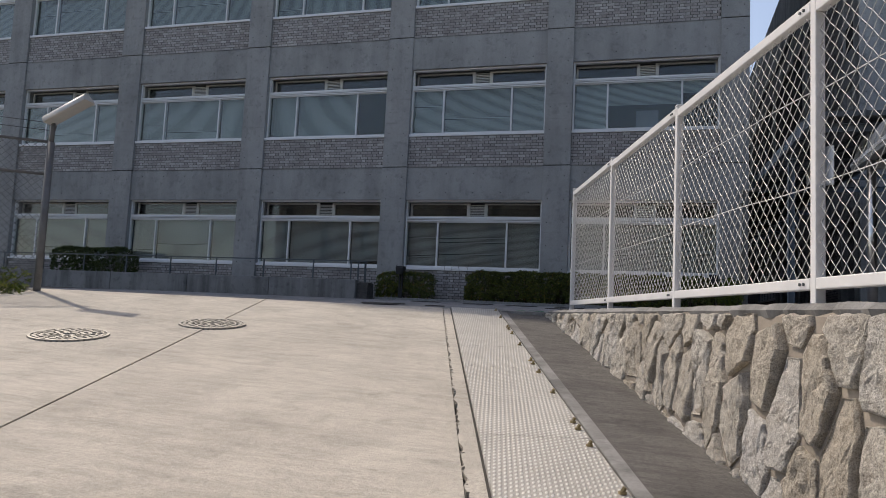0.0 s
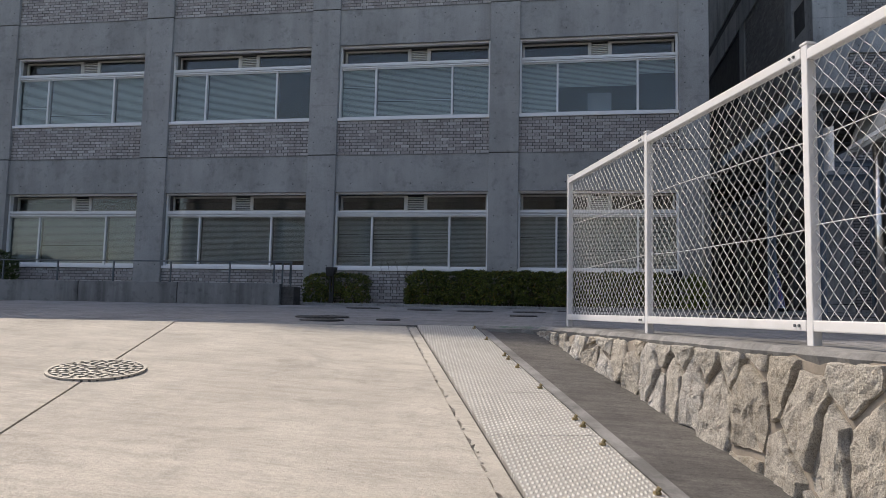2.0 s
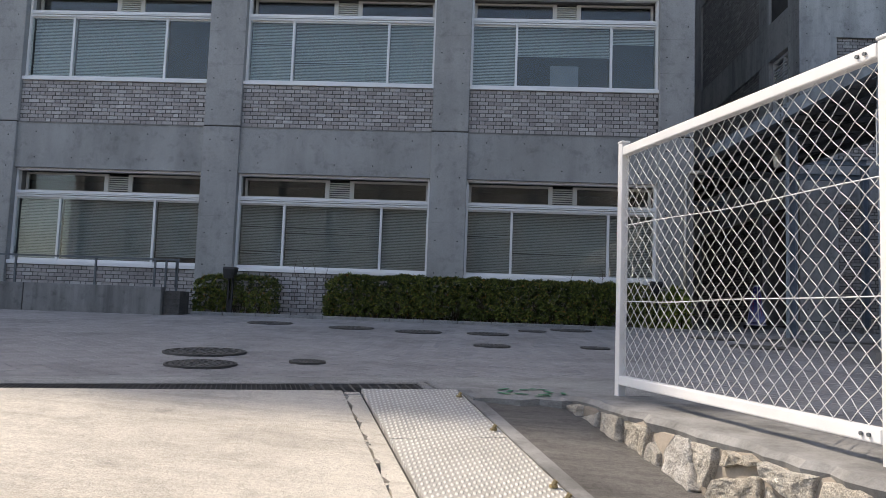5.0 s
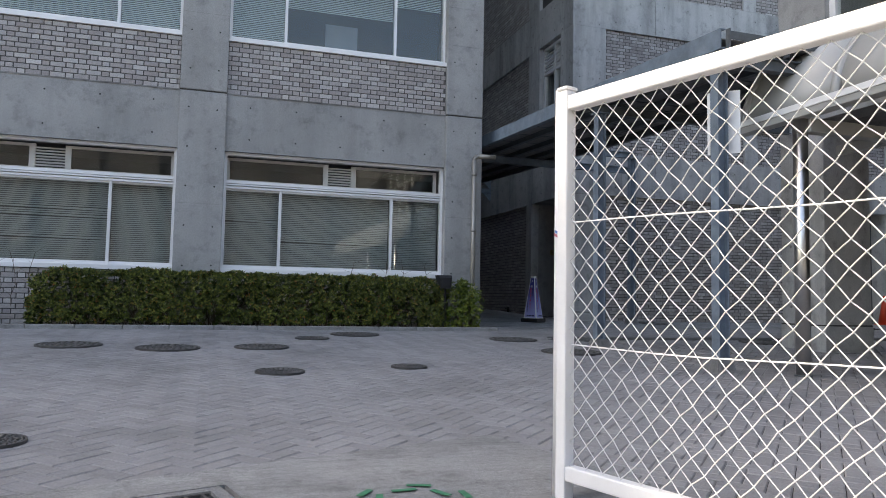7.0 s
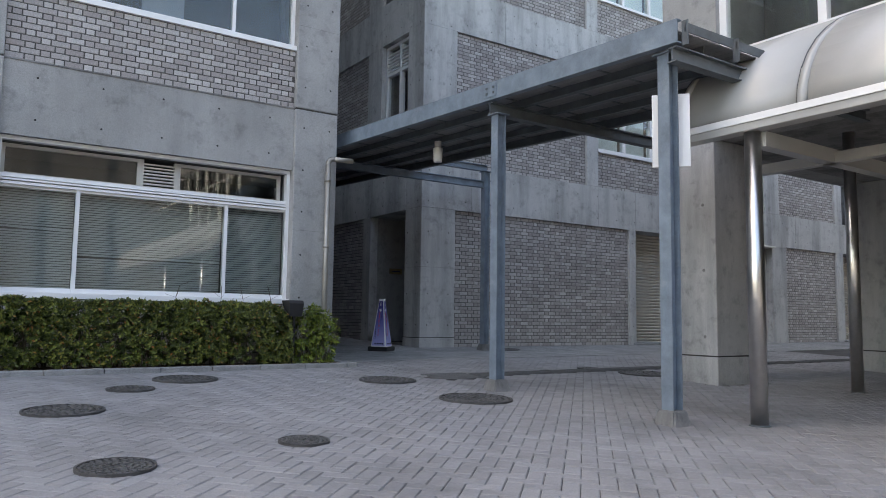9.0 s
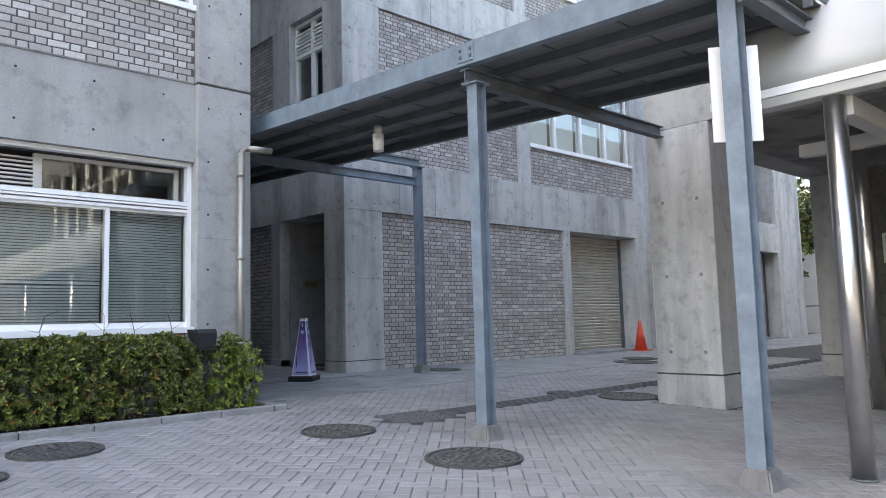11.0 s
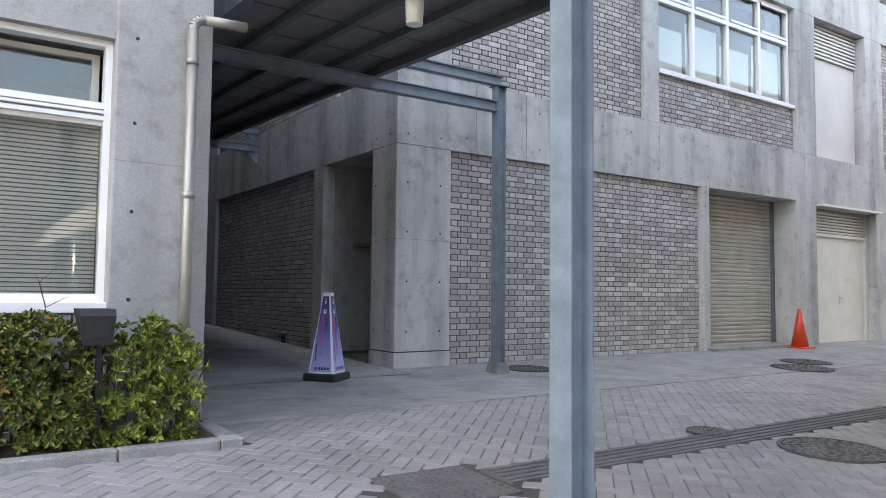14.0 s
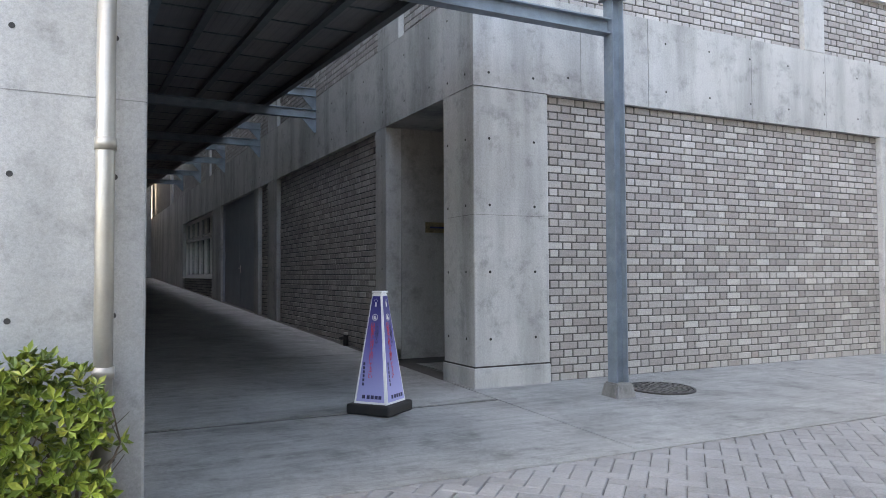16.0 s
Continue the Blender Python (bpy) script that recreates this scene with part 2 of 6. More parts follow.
# ---- ground ----
sheet("ground", [(-400, -400), (400, -400), (400, 400), (-400, 400)], GROUND, lambda x, y: -0.6, "dark grey asphalt ground reaching far around the place", thick=0.3)
P1, P2 = on_ramp(-16, 0.46), on_ramp(0.0, 0.46)
sheet("plaza_bed", [P1[:2], P2[:2], (2.0, 6.0), (2.6, -8), (60, -8), (60, 60), (-60, 60), (-60, P1[1])], MORTAR, lambda x, y: plaza_z(y) - 0.012, "dark sand bedding in the joints of the paved plaza", thick=0.4)
ramp_slab("ramp", -3.918, -1.612, -22, 0.456, 0, CONC_RAMP, "sunlit pale concrete ramp with worn surface")
ramp_slab("ramp_side_slab", -16, -3.93, -22, 0.456, 0.003, CONC_RAMP, "pale concrete ramp slab beside a straight joint")
ramp_slab("ramp_joint_filler", -3.95, -3.9, -22, 0.42, -0.02, MORTAR, "dark joint between ramp slabs")
ramp_slab("gutter_edge", -0.88, -0.80, -22, 0.455, 0.012, CONC_GUT_PALE, "narrow grey concrete edging beside steel drain covers")
ramp_slab("gutter_slab", -0.8, -0.2, -6.2, 0.455, 0.004, CONC_GUT_SHADE, "dark stained concrete strip at the foot of a stone wall")
ramp_slab("gutter_low_slab", -0.8, -0.2, -22, -6.2, -0.12, CONC_GUT_SHADE, "dark stained concrete strip, one step lower")
ramp_slab("cover_side", -1.590, -1.510, -22, 0.44, -0.012, CONC_OLD, "cracked grey mortar strip beside the drain covers")
ramp_slab("cover_bed", -1.509, -0.887, -22, 0.44, -0.012, MORTAR, "dark steel seat under the drain covers")
ramp_slab("joint_bottom", -1.63, -1.57, -22, 0.456, -0.03, MORTAR, "dark open crack along the mortar strip")

# ---- main building ----
FY = 19.72                    # face of beams and brick bands
X_END, FLOORS, STOREY = 2.67, 6, 3.61
BAYS = [(-1.54, 2.02), (-5.91, -2.23), (-10.31, -6.62), (-14.73, -11.04), (-19.15, -15.46), (-23.57, -19.88)]   # window openings from the free corner on
SILL, HEAD, BAND = 3.055, 4.935, 5.835
ROOF = 26.1
main = thing("wall_main", "concrete frame building with brick bands and ribbon windows", "building", kind="structure")
xs_left = -24.4
COLS = [(2.02, X_END)] + [(BAYS[k + 1][1], BAYS[k][0]) for k in range(len(BAYS) - 1)] + [(xs_left, BAYS[-1][0])]
for k, (x0, x1) in enumerate(COLS):
    for f in range(-1, FLOORS):
        z0 = BAND + f * STOREY if f >= 0 else 1.6
        z1 = (BAND + (f + 1) * STOREY - 0.022) if f < FLOORS - 1 else ROOF
        part("column", boxes((x0, x1, FY - 0.06, FY + 0.5, z0, z1), bevel=0.012), CONC, main)
for a, b in BAYS:
    for f in range(FLOORS):
        z = f * STOREY
        part("beam", boxes((a, b, FY, FY + 0.5, HEAD + z, BAND + z)), CONC, main)
        top = SILL + z + STOREY if f < FLOORS - 1 else ROOF
        part("spandrel_backing", boxes((a, b, FY + 0.022, FY + 0.3, BAND + z, top)), BRICK_MORTAR, main)
    part("spandrel_backing", boxes((a, b, FY + 0.022, FY + 0.3, 1.7, SILL)), BRICK_MORTAR, main)
for f in range(3):
    z = BAND + f * STOREY
    for x0, x1 in COLS:
        part("column_joint", boxes((x0 + 0.004, x1 - 0.004, FY - 0.045, FY + 0.4, z - 0.022, z)), MORTAR, main)
        if x0 > -16:
            for zz in (z - 1.75, z + 1.2):
                part("shutter_line", boxes((x0 + 0.002, x1 - 0.002, FY - 0.0615, FY + 0.1, zz, zz + 0.004)), CONC_GUT_PALE, main)
    for a, b in BAYS:
        part("drip_edge", boxes((a, b, FY - 0.012, FY + 0.3, z - 0.02, z - 0.002)), CONC_GUT_PALE, main)
# closed shell behind the front
part("rear_shell", boxes((xs_left, X_END, 34, 34.4, 1.6, ROOF), (xs_left, X_END, FY + 0.5, 34, ROOF - 0.4, ROOF - 0.1), (xs_left, xs_left + 0.3, FY + 0.5, 34, 1.6, ROOF - 0.4)), CONC, main)
part("end_wall", boxes((X_END - 0.3, X_END - 0.004, FY + 0.5, 52, 1.6, ROOF - 0.4), (X_END, 5.56, 51.6, 52, 1.6, 9)), CONC, main)
# Room wall and slabs close behind the glass, interior shade put into their colour.
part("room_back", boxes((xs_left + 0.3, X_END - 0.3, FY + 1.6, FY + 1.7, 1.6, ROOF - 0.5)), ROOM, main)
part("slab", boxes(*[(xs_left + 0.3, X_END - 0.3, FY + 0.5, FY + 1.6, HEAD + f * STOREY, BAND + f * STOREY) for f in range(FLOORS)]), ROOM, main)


def make_window(a, b, z0, z1, number, style, near):
    """One bay's window: a sliding light of three leaves below, two fixed lights and a louvre above."""
    w = thing("window_%d" % number, {"raised": "white framed strip window with one blind half raised", "dark_right": "white framed strip window, one leaf without a blind"}.get(style, "white metal framed strip window with lowered slatted blinds"), "window", kind="structure")
    y = FY + 0.08
    t = 0.045
    wd, h = b - a, z1 - z0
    zt0, zt1 = z0 + 0.70 * h, z0 + 0.755 * h      # transom
    part("window_sill", boxes((a - 0.02, b + 0.02, y - 0.1, y + 0.1, z0, z0 + 0.07), bevel=0.006), WHITE, w)
    rows = [(a, a + t, y, y + 0.1, z0 + 0.07, z1), (b - t, b, y, y + 0.1, z0 + 0.07, z1), (a + t, b - t, y, y + 0.1, z1 - t, z1),
            (a + t, b - t, y - 0.01, y + 0.1, zt0, zt0 + 0.03), (a + t, b - t, y - 0.02, y + 0.1, zt0 + 0.045, zt0 + 0.065), (a + t, b - t, y, y + 0.1, zt0 + 0.08, zt1 + 0.02),
            (a + t, b - t, y + 0.05, y + 0.09, zt0 + 0.03, zt0 + 0.08)]
    part("window_frame", boxes(*rows), WHITE, w)
    m1, m2 = a + 0.245 * wd, a + 0.752 * wd
    for m in (m1, m2):
        part("mullion", boxes((m - 0.022, m + 0.022, y + 0.01, y + 0.09, z0 + 0.07, zt0)), WHITE, w)
    zb = z0 + 0.07
    leaves = ((a + t, m1 - 0.02, 0.05), (m1 + 0.02, m2 - 0.02, 0.03), (m2 + 0.02, b - t, 0.05))
    for p, q, dy in leaves:
        sash = part("sash", boxes((p, q, y + dy - 0.012, y + dy + 0.025, zb, zb + 0.055), (p, q, y + dy - 0.012, y + dy + 0.025, zt0 - 0.03, zt0)), WHITE, w)
        part("pane", boxes((p, q, y + dy, y + dy + 0.006, zb + 0.055, zt0 - 0.03)), GLASS, sash).visible_shadow = False
    l0, l1 = a + 0.455 * wd, a + 0.58 * wd
    yy = y + 0.24
    fz0, fz1 = zt1 + 0.03, z1 - t
    part("louvre", boxes((l0, l0 + 0.03, yy, yy + 0.06, fz0, fz1), (l1 - 0.03, l1, yy, yy + 0.06, fz0, fz1), *[(l0 + 0.03, l1 - 0.03, yy + 0.005, yy + 0.05, fz0 + 0.02 + i * 0.043, fz0 + 0.04 + i * 0.043) for i in range(int((fz1 - fz0) / 0.043))]), CREAM_FRAME, w)
    for p, q in ((a + t, l0), (l1, b - t)):
        tl = part("top_light_frame", boxes((p, p + 0.05, yy, yy + 0.05, fz0, fz1), (q - 0.05, q, yy, yy + 0.05, fz0, fz1), (p + 0.05, q - 0.05, yy, yy + 0.05, fz0, fz0 + 0.04), (p + 0.05, q - 0.05, yy, yy + 0.05, fz1 - 0.04, fz1)), CREAM_FRAME, w)
        part("pane", boxes((p + 0.05, q - 0.05, yy + 0.02, yy + 0.026, fz0 + 0.04, fz1 - 0.04)), GLASS, tl).visible_shadow = False
    if not near:
        return w
    rng = random.Random(number)
    for i, (p, q, dy) in enumerate(leaves):
        if style == "dark_right" and i == 2:
            continue
        low = zb
        if style == "raised" and i > 0:
            low = zb + (0.52 if i == 1 else 0.75) * (zt0 - zb)
        if style == "gap_low" and i == 2:
            low = zb + 0.16
        vs, fs = [], []
        step = 0.03
        tilt = 0.012 + 0.004 * rng.random()
        zz = zt0 - 0.01
        bent = [rng.uniform(0.25, 0.7) for _ in range({"gaps": 3, "full": 1}.get(style, 0) if i < 2 else 0)]
        while zz > low + 0.02:
            r = (zz - zb) / (zt0 - zb)
            drop = 0.0
            for g in bent:
                if abs(r - g) < 0.014:
                    drop = 0.02
            o = len(vs)
            sag = drop * rng.uniform(0.4, 1.2)
            yb = y + 0.15
            vs += [(p, yb, zz - 0.023), (q, yb, zz - 0.023 - sag), (q, yb + tilt, zz - sag * 0.3), (p, yb + tilt, zz)]
            fs.append((o, o + 1, o + 2, o + 3))
            zz -= step + (0.02 if drop else 0)
        data_part("blind", vs, fs, BLIND_GREY if z0 < 4 else BLIND, w, "dull grey slatted blind" if z0 < 4 else "pale grey-green slatted blind")
    if style == "raised":
        part("inner_panel", boxes((m1 + 0.7, m1 + 1.25, y + 0.5, y + 0.54, zb, zb + 0.62)), DOOR_GREY, w, "pale blue board inside the pane")
    return w


num = 0
for f in range(FLOORS):
    for k, (a, b) in enumerate(BAYS):
        num += 1
        style = {(1, 0): "raised", (0, 1): "gaps", (1, 2): "dark_right", (0, 2): "gap_low"}.get((f, k), "full")
        make_window(a, b, SILL + f * STOREY, HEAD + f * STOREY, num, style, f < 3)

# ---- second building ----
BX, BY = 5.56, 21.9           # its west and front faces
second = thing("wall_second", "concrete frame building with pale brick infill beside the covered way", "building", kind="structure")
STOREY2 = 3.66
BB = 5.02                     # underside of its first beam
BT = 5.93                     # top of that beam
ROOF2 = 16.4
front_cols = [(5.56, 6.36), (11.38, 11.6), (14.2, 14.9), (17.2, 17.9), (20.6, 21.0), (22.4, 24.3)]
DEP = 0.05                    # depth of the infill behind the frame


def col(x0, x1, z0, z1, y0=None):
    part("column", boxes((x0, x1, BY if y0 is None else y0, BY + 0.6, z0, z1), bevel=0.012), CONC_OLD, second)


for x0, x1 in front_cols:
    col(x0, x1, 1.8, BB)
part("plinth", boxes((5.545, 6.36, BY - 0.015, BY + 0.6, 1.9, 2.5), bevel=0.01), CONC_OLD, second)
part("plinth_groove", boxes((5.552, 6.36, BY - 0.008, BY + 0.6, 2.5, 2.514)), MORTAR, second)
part("plinth", boxes((BX - 0.01, BX + 0.5, 23.95, 24.27, 1.9, 2.5), bevel=0.01), CONC_OLD, second)
for f in range(3):
    z = f * STOREY2
    for x0, x1 in ((5.56, 7.6), (7.61, 11.6), (11.61, 14.5), (14.51, 18.4), (18.41, 24.3)):
        part("beam", boxes((x0, x1, BY, BY + 0.6, BB + z, BT + z)), CONC_OLD, second)
    for y0, y1 in ((BY + 0.61, 26.0), (26.01, 31.0), (31.01, 38.0), (38.01, 80.0)):
        part("beam", boxes((BX, BX + 0.6, y0, y1, BB + z, BT + z)), CONC_OLD, second)
for f in range(1, 3):
    z = f * STOREY2
    for x0, x1 in ((5.56, 6.36), (10.0, 10.36), (14.25, 14.95), (16.9, 17.6), (20.6, 21.0), (22.4, 24.3)):
        col(x0, x1, BT + z - STOREY2, BB + z)
    for y0, y1 in ((23.58, 24.2), (28.95, 29.6), (36, 36.6), (44, 44.6)):
        part("column", boxes((BX, BX + 0.6, y0, y1, BT + z - STOREY2, BB + z), bevel=0.01), CONC_OLD, second)
for y0, y1 in ((BY + 0.6, BY + 0.601), (23.95, 24.27), (28.95, 29.6), (30.35, 30.73), (34.3, 35.5), (41.0, 80)):
    if y1 - y0 > 0.1:
        part("column", boxes((BX, BX + 0.6, y0, y1, 1.8, BB), bevel=0.012), CONC_OLD, second)
part("brick_backing", boxes((6.36, 11.38, BY + DEP + 0.02, BY + 0.5, 1.8, BB), (17.9, 20.6, BY + DEP + 0.02, BY + 0.5, 1.8, BB)), BRICK_MORTAR, second)
part("brick_backing", boxes((BX + 0.08, BX + 0.5, 24.27, 28.95, 1.8, BB), (BX + 0.08, BX + 0.5, 29.6, 30.35, 1.8, BB)), BRICK_MORTAR, second)
for f in range(1, 4):
    z0, z1 = BT + (f - 1) * STOREY2, (BB + f * STOREY2 if f < 3 else ROOF2)
    part("brick_backing", boxes((6.36, 10.0, BY + 0.07, BY + 0.5, z0, z1), (17.6, 20.6, BY + 0.07, BY + 0.5, z0, z1)), BRICK_MORTAR, second)
    part("brick_backing", boxes((10.36, 14.25, BY + 0.07, BY + 0.5, z0, z0 + 0.85)), BRICK_MORTAR, second)
    part("brick_backing", boxes((BX + 0.07, BX + 0.5, 24.2, 28.95, z0, z1), (BX + 0.07, BX + 0.5, 29.6, 80, z0, z1), (BX + 0.07, BX + 0.5, BY + 0.6, 23.58, z0, z0 + 0.85)), BRICK_MORTAR, second)
part("upper_wall", boxes((BX + 0.02, 24.3, BY + 0.08, BY + 0.6, BT + 2 * STOREY2 + 0.85, ROOF2), (BX + 0.02, BX + 0.6, BY + 0.6, 80, BT + 2 * STOREY2 + 0.4, ROOF2)), CONC_OLD, second)
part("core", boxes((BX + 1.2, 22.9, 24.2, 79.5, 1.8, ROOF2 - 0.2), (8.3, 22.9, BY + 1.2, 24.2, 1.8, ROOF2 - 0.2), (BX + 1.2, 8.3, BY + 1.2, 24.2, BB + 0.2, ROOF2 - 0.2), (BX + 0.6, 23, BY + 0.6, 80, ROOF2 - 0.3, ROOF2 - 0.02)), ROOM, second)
part("side_wall", boxes((22.6, 23, BY + 0.6, 50, 1.8, ROOF2), (BX + 0.6, 23, 49.6, 50, 1.8, ROOF2)), CONC_OLD, second)
for zz in (3.86, 5.02):
    part("shutter_line", boxes((BX - 0.0015, 6.3615, BY - 0.0015, BY + 0.5, zz, zz + 0.004)), CONC_GUT_PALE, second)
for x in (6.75, 9.1, 10.35, 12.9, 14.42):
    part("shutter_line", boxes((x, x + 0.004, BY - 0.0015, BY + 0.4, BB + 0.02, BT - 0.02)), CONC_GUT_PALE, second)
# white panel bay and recessed door bay
part("white_panel", boxes((14.95, 16.9, BY + 0.25, BY + 0.4, BT, 8.0)), LILAC_WALL, second, "plain white infill panel")
part("wide_louvre", boxes(*[(14.95, 16.9, BY + 0.2, BY + 0.26, 8.02 + i * 0.075, 8.06 + i * 0.075) for i in range(9)], (14.95, 16.9, BY + 0.3, BY + 0.4, 8.0, 8.68)), CREAM_FRAME, second)
part("lintel", boxes((14.9, 17.2, BY + 0.25, BY + 0.6, 4.9, BB)), CONC_OLD, second)
part("porch_wall", boxes((8.1, 8.2, 22.5, 23.94, 1.8, BB), (5.75, 8.2, 23.94, 24.1, 1.8, BB), (5.75, 8.2, 22.42, 22.5, 1.8, BB), (6.16, 8.2, 22.5, 23.94, BB, BB + 0.1)), CONC, second)

# ---- right-hand building on pillars ----
RX, RY, SOF = 6.15, 16.6, 5.25
right = thing("wall_right", "pale concrete upper building carried on square pillars", "building", kind="structure")
part("wall_panel", boxes((RX, RX + 0.4, 15.75, RY, SOF, 9.4), (RX, RX + 0.4, -8, 15.75, SOF, 6.25), (RX, RX + 0.4, -8, 15.75, 8.7, 9.4), (RX + 0.4, 26, RY - 0.4, RY, SOF, 9.4)), CONC, right)
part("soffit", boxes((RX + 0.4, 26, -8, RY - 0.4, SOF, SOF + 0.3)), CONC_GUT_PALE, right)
part("roof_slab", boxes((RX, 26, -8, RY, 9.4, 9.7)), CONC, right)
for px, py in ((6.15, 15.82), (10.7, 15.7), (16, 15.7), (21, 15.7)):
    part("pillar", boxes((px, px + 0.8, py, py + 0.78, plaza_z(py) - 0.3, SOF), bevel=0.015), CONC_OLD, right)
    part("pillar_base", boxes((px - 0.012, px + 0.812, py - 0.012, py + 0.792, plaza_z(py) - 0.3, plaza_z(py) + 0.34), bevel=0.01), CONC_OLD, right)
    part("base_groove", boxes((px - 0.006, px + 0.806, py - 0.006, py + 0.786, plaza_z(py) + 0.34, plaza_z(py) + 0.358)), MORTAR, right)
# Dark gutter concrete on this wall stands in for shade under the building.
part("shade_toned_inner_wall", boxes((10.7, 11, -8, 15.7, 1.6, SOF)), CONC_GUT_SHADE, right)
part("far_wall", boxes((25.6, 26, -8, RY - 0.4, SOF, 9.4), (RX + 0.4, 25.6, -8, -7.6, 1.6, 9.4)), CONC, right)
rw = thing("window_101", "large white framed window with dark glass over the porch", "window", kind="structure")
part("window_frame", boxes((RX + 0.08, RX + 0.18, -8, 15.75, 6.25, 6.36), (RX + 0.08, RX + 0.18, -8, 15.75, 8.6, 8.7), (RX + 0.08, RX + 0.18, -8, 15.65, 7.72, 7.8), *[(RX + 0.08, RX + 0.18, 15.65 - i * 1.3, 15.75 - i * 1.3 , 6.36, 8.6) for i in range(14)]), WHITE, rw)
part("pane", boxes((RX + 0.12, RX + 0.126, -8, 15.7, 6.36, 8.6)), GLASS, rw).visible_shadow = False
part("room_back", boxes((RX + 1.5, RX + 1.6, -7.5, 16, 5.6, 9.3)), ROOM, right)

# ---- stone wall body under the fence ----
def fence_z(u):
    return 1.972 + 0.005 * u


bm = bmesh.new()
rows = []
def wall_top_v(u):
    return -0.29 + 0.22 * min(1.0, (fence_z(u) - ramp_z(u)) / 1.3)


for u in (-22.0, -10.0, -8.0, -6.0, -4.0, -2.0, -1.0, 0.1):
    vt = wall_top_v(u)
    rows.append([bm.verts.new(RAMP @ Vector(p)) for p in ((-0.29, u, ramp_z(u) - 0.5), (-0.29, u, ramp_z(u) - 0.02), (vt, u, fence_z(u) - 0.06), (vt + 0.03, u, fence_z(u) - 0.02), (0.35, u, fence_z(u) - 0.02), (0.35, u, 0.0))])
for ra, rb in zip(rows, rows[1:]):
    for i in range(6):
        j = (i + 1) % 6
        bm.faces.new((ra[i], ra[j], rb[j], rb[i]))
bm.faces.new(rows[0][::-1])
bm.faces.new(rows[-1])
bmesh.ops.recalc_face_normals(bm, faces=bm.faces)
stone_wall = tagged(part("stone_wall", bm, MORTAR_STONE), "low wall of rough tan stones in dark mortar", "wall", kind="structure")
# rough cast cap with a broken edge
bm = bmesh.new()
rng = random.Random(77)
strips = []
for k in range(225):
    u = -22.0 + k * 0.1
    dip = max(0.0, u - 0.05) * 0.22
    e = wall_top_v(u) + rng.uniform(-0.03, 0.015)
    strips.append([bm.verts.new(RAMP @ Vector(p)) for p in ((e + 0.015, u, fence_z(u) - dip - 0.07), (e, u, fence_z(u) - dip - 0.03), (e + 0.03, u, fence_z(u) - dip + rng.uniform(-0.006, 0.004)), (e + 0.16, u, fence_z(u) - dip + rng.uniform(-0.004, 0.004)), (0.36, u, fence_z(u) - dip), (0.36, u, fence_z(u) - dip - 0.07))])
for ra, rb in zip(strips, strips[1:]):
    for i in range(6):
        bm.faces.new((ra[i], ra[(i + 1) % 6], rb[(i + 1) % 6], rb[i]))
bm.faces.new(strips[0][::-1])
bm.faces.new(strips[-1])
bmesh.ops.recalc_face_normals(bm, faces=bm.faces)
part("cap", bm, CONC_GUT_PALE, stone_wall, "rough weathered concrete cap")

# ---- steel canopy over the walkway ----
def can_z(y):
    return 5.2 + 0.0455 * (y - 14.0)


CX0, CX1, CY0, CY1 = 2.95, 4.85, 13.85, 51.5

# ---- second building: doors, shutters, windows ----
def shutter(x0, x1, z1, number):
    s = thing("door_%d" % number, "closed cream roller shutter in a concrete opening", "shutter", kind="structure")
    y = BY + 0.5
    z0 = plaza_z(y) - 0.02
    n = int((z1 - z0) / 0.075)
    vs, fs = [], []
    for i in range(n + 1):
        z = z0 + i * 0.075
        for dz, dy in ((0.0, 0.03), (0.012, 0.0), (0.05, -0.012), (0.068, 0.012)):
            vs += [(x0 + 0.06, y + dy, min(z + dz, z1 + 0.02)), (x1 - 0.06, y + dy, min(z + dz, z1 + 0.02))]
    for i in range(len(vs) // 2 - 1):
        fs.append((2 * i, 2 * i + 1, 2 * i + 3, 2 * i + 2))
    data_part("curtain", vs, fs, SHUTTER, s)
    part("guide_rail", boxes((x0, x0 + 0.07, y - 0.05, y + 0.06, z0, z1)), STEEL_DARK, s)
    part("guide_rail", boxes((x1 - 0.07, x1, y - 0.05, y + 0.06, z0, z1)), STEEL_DARK, s)
    part("threshold", boxes((x0 - 0.1, x1 + 0.1, BY - 0.12, y + 0.1, z0 - 0.2, z0 + 0.05), bevel=0.01), CONC_FLAT, s)
    part("back_fill", boxes((x0, x1, y + 0.08, y + 0.14, z0, z1)), STEEL_DARK, s)
    return s


shutter(11.6, 14.2, BB, 1)
shutter(21.0, 22.4, BB, 2)


def handle(parent, x, y, z, along):
    bm = bmesh.new()
    tube(bm, (x, y, z), (x - 0.05, y, z) if along == "y" else (x, y - 0.05, z), 0.012, 8)
    if along == "y":
        tube(bm, (x - 0.05, y, z), (x - 0.05, y - 0.11, z), 0.01, 8)
        add_box(bm, x - 0.012, x, y - 0.02, y + 0.02, z - 0.1, z + 0.06)
    else:
        tube(bm, (x, y - 0.05, z), (x + 0.11, y - 0.05, z), 0.01, 8)
        add_box(bm, x - 0.02, x + 0.02, y - 0.012, y, z - 0.1, z + 0.06)
    return part("door_handle", bm, STAINLESS, parent, "chrome lever handle")


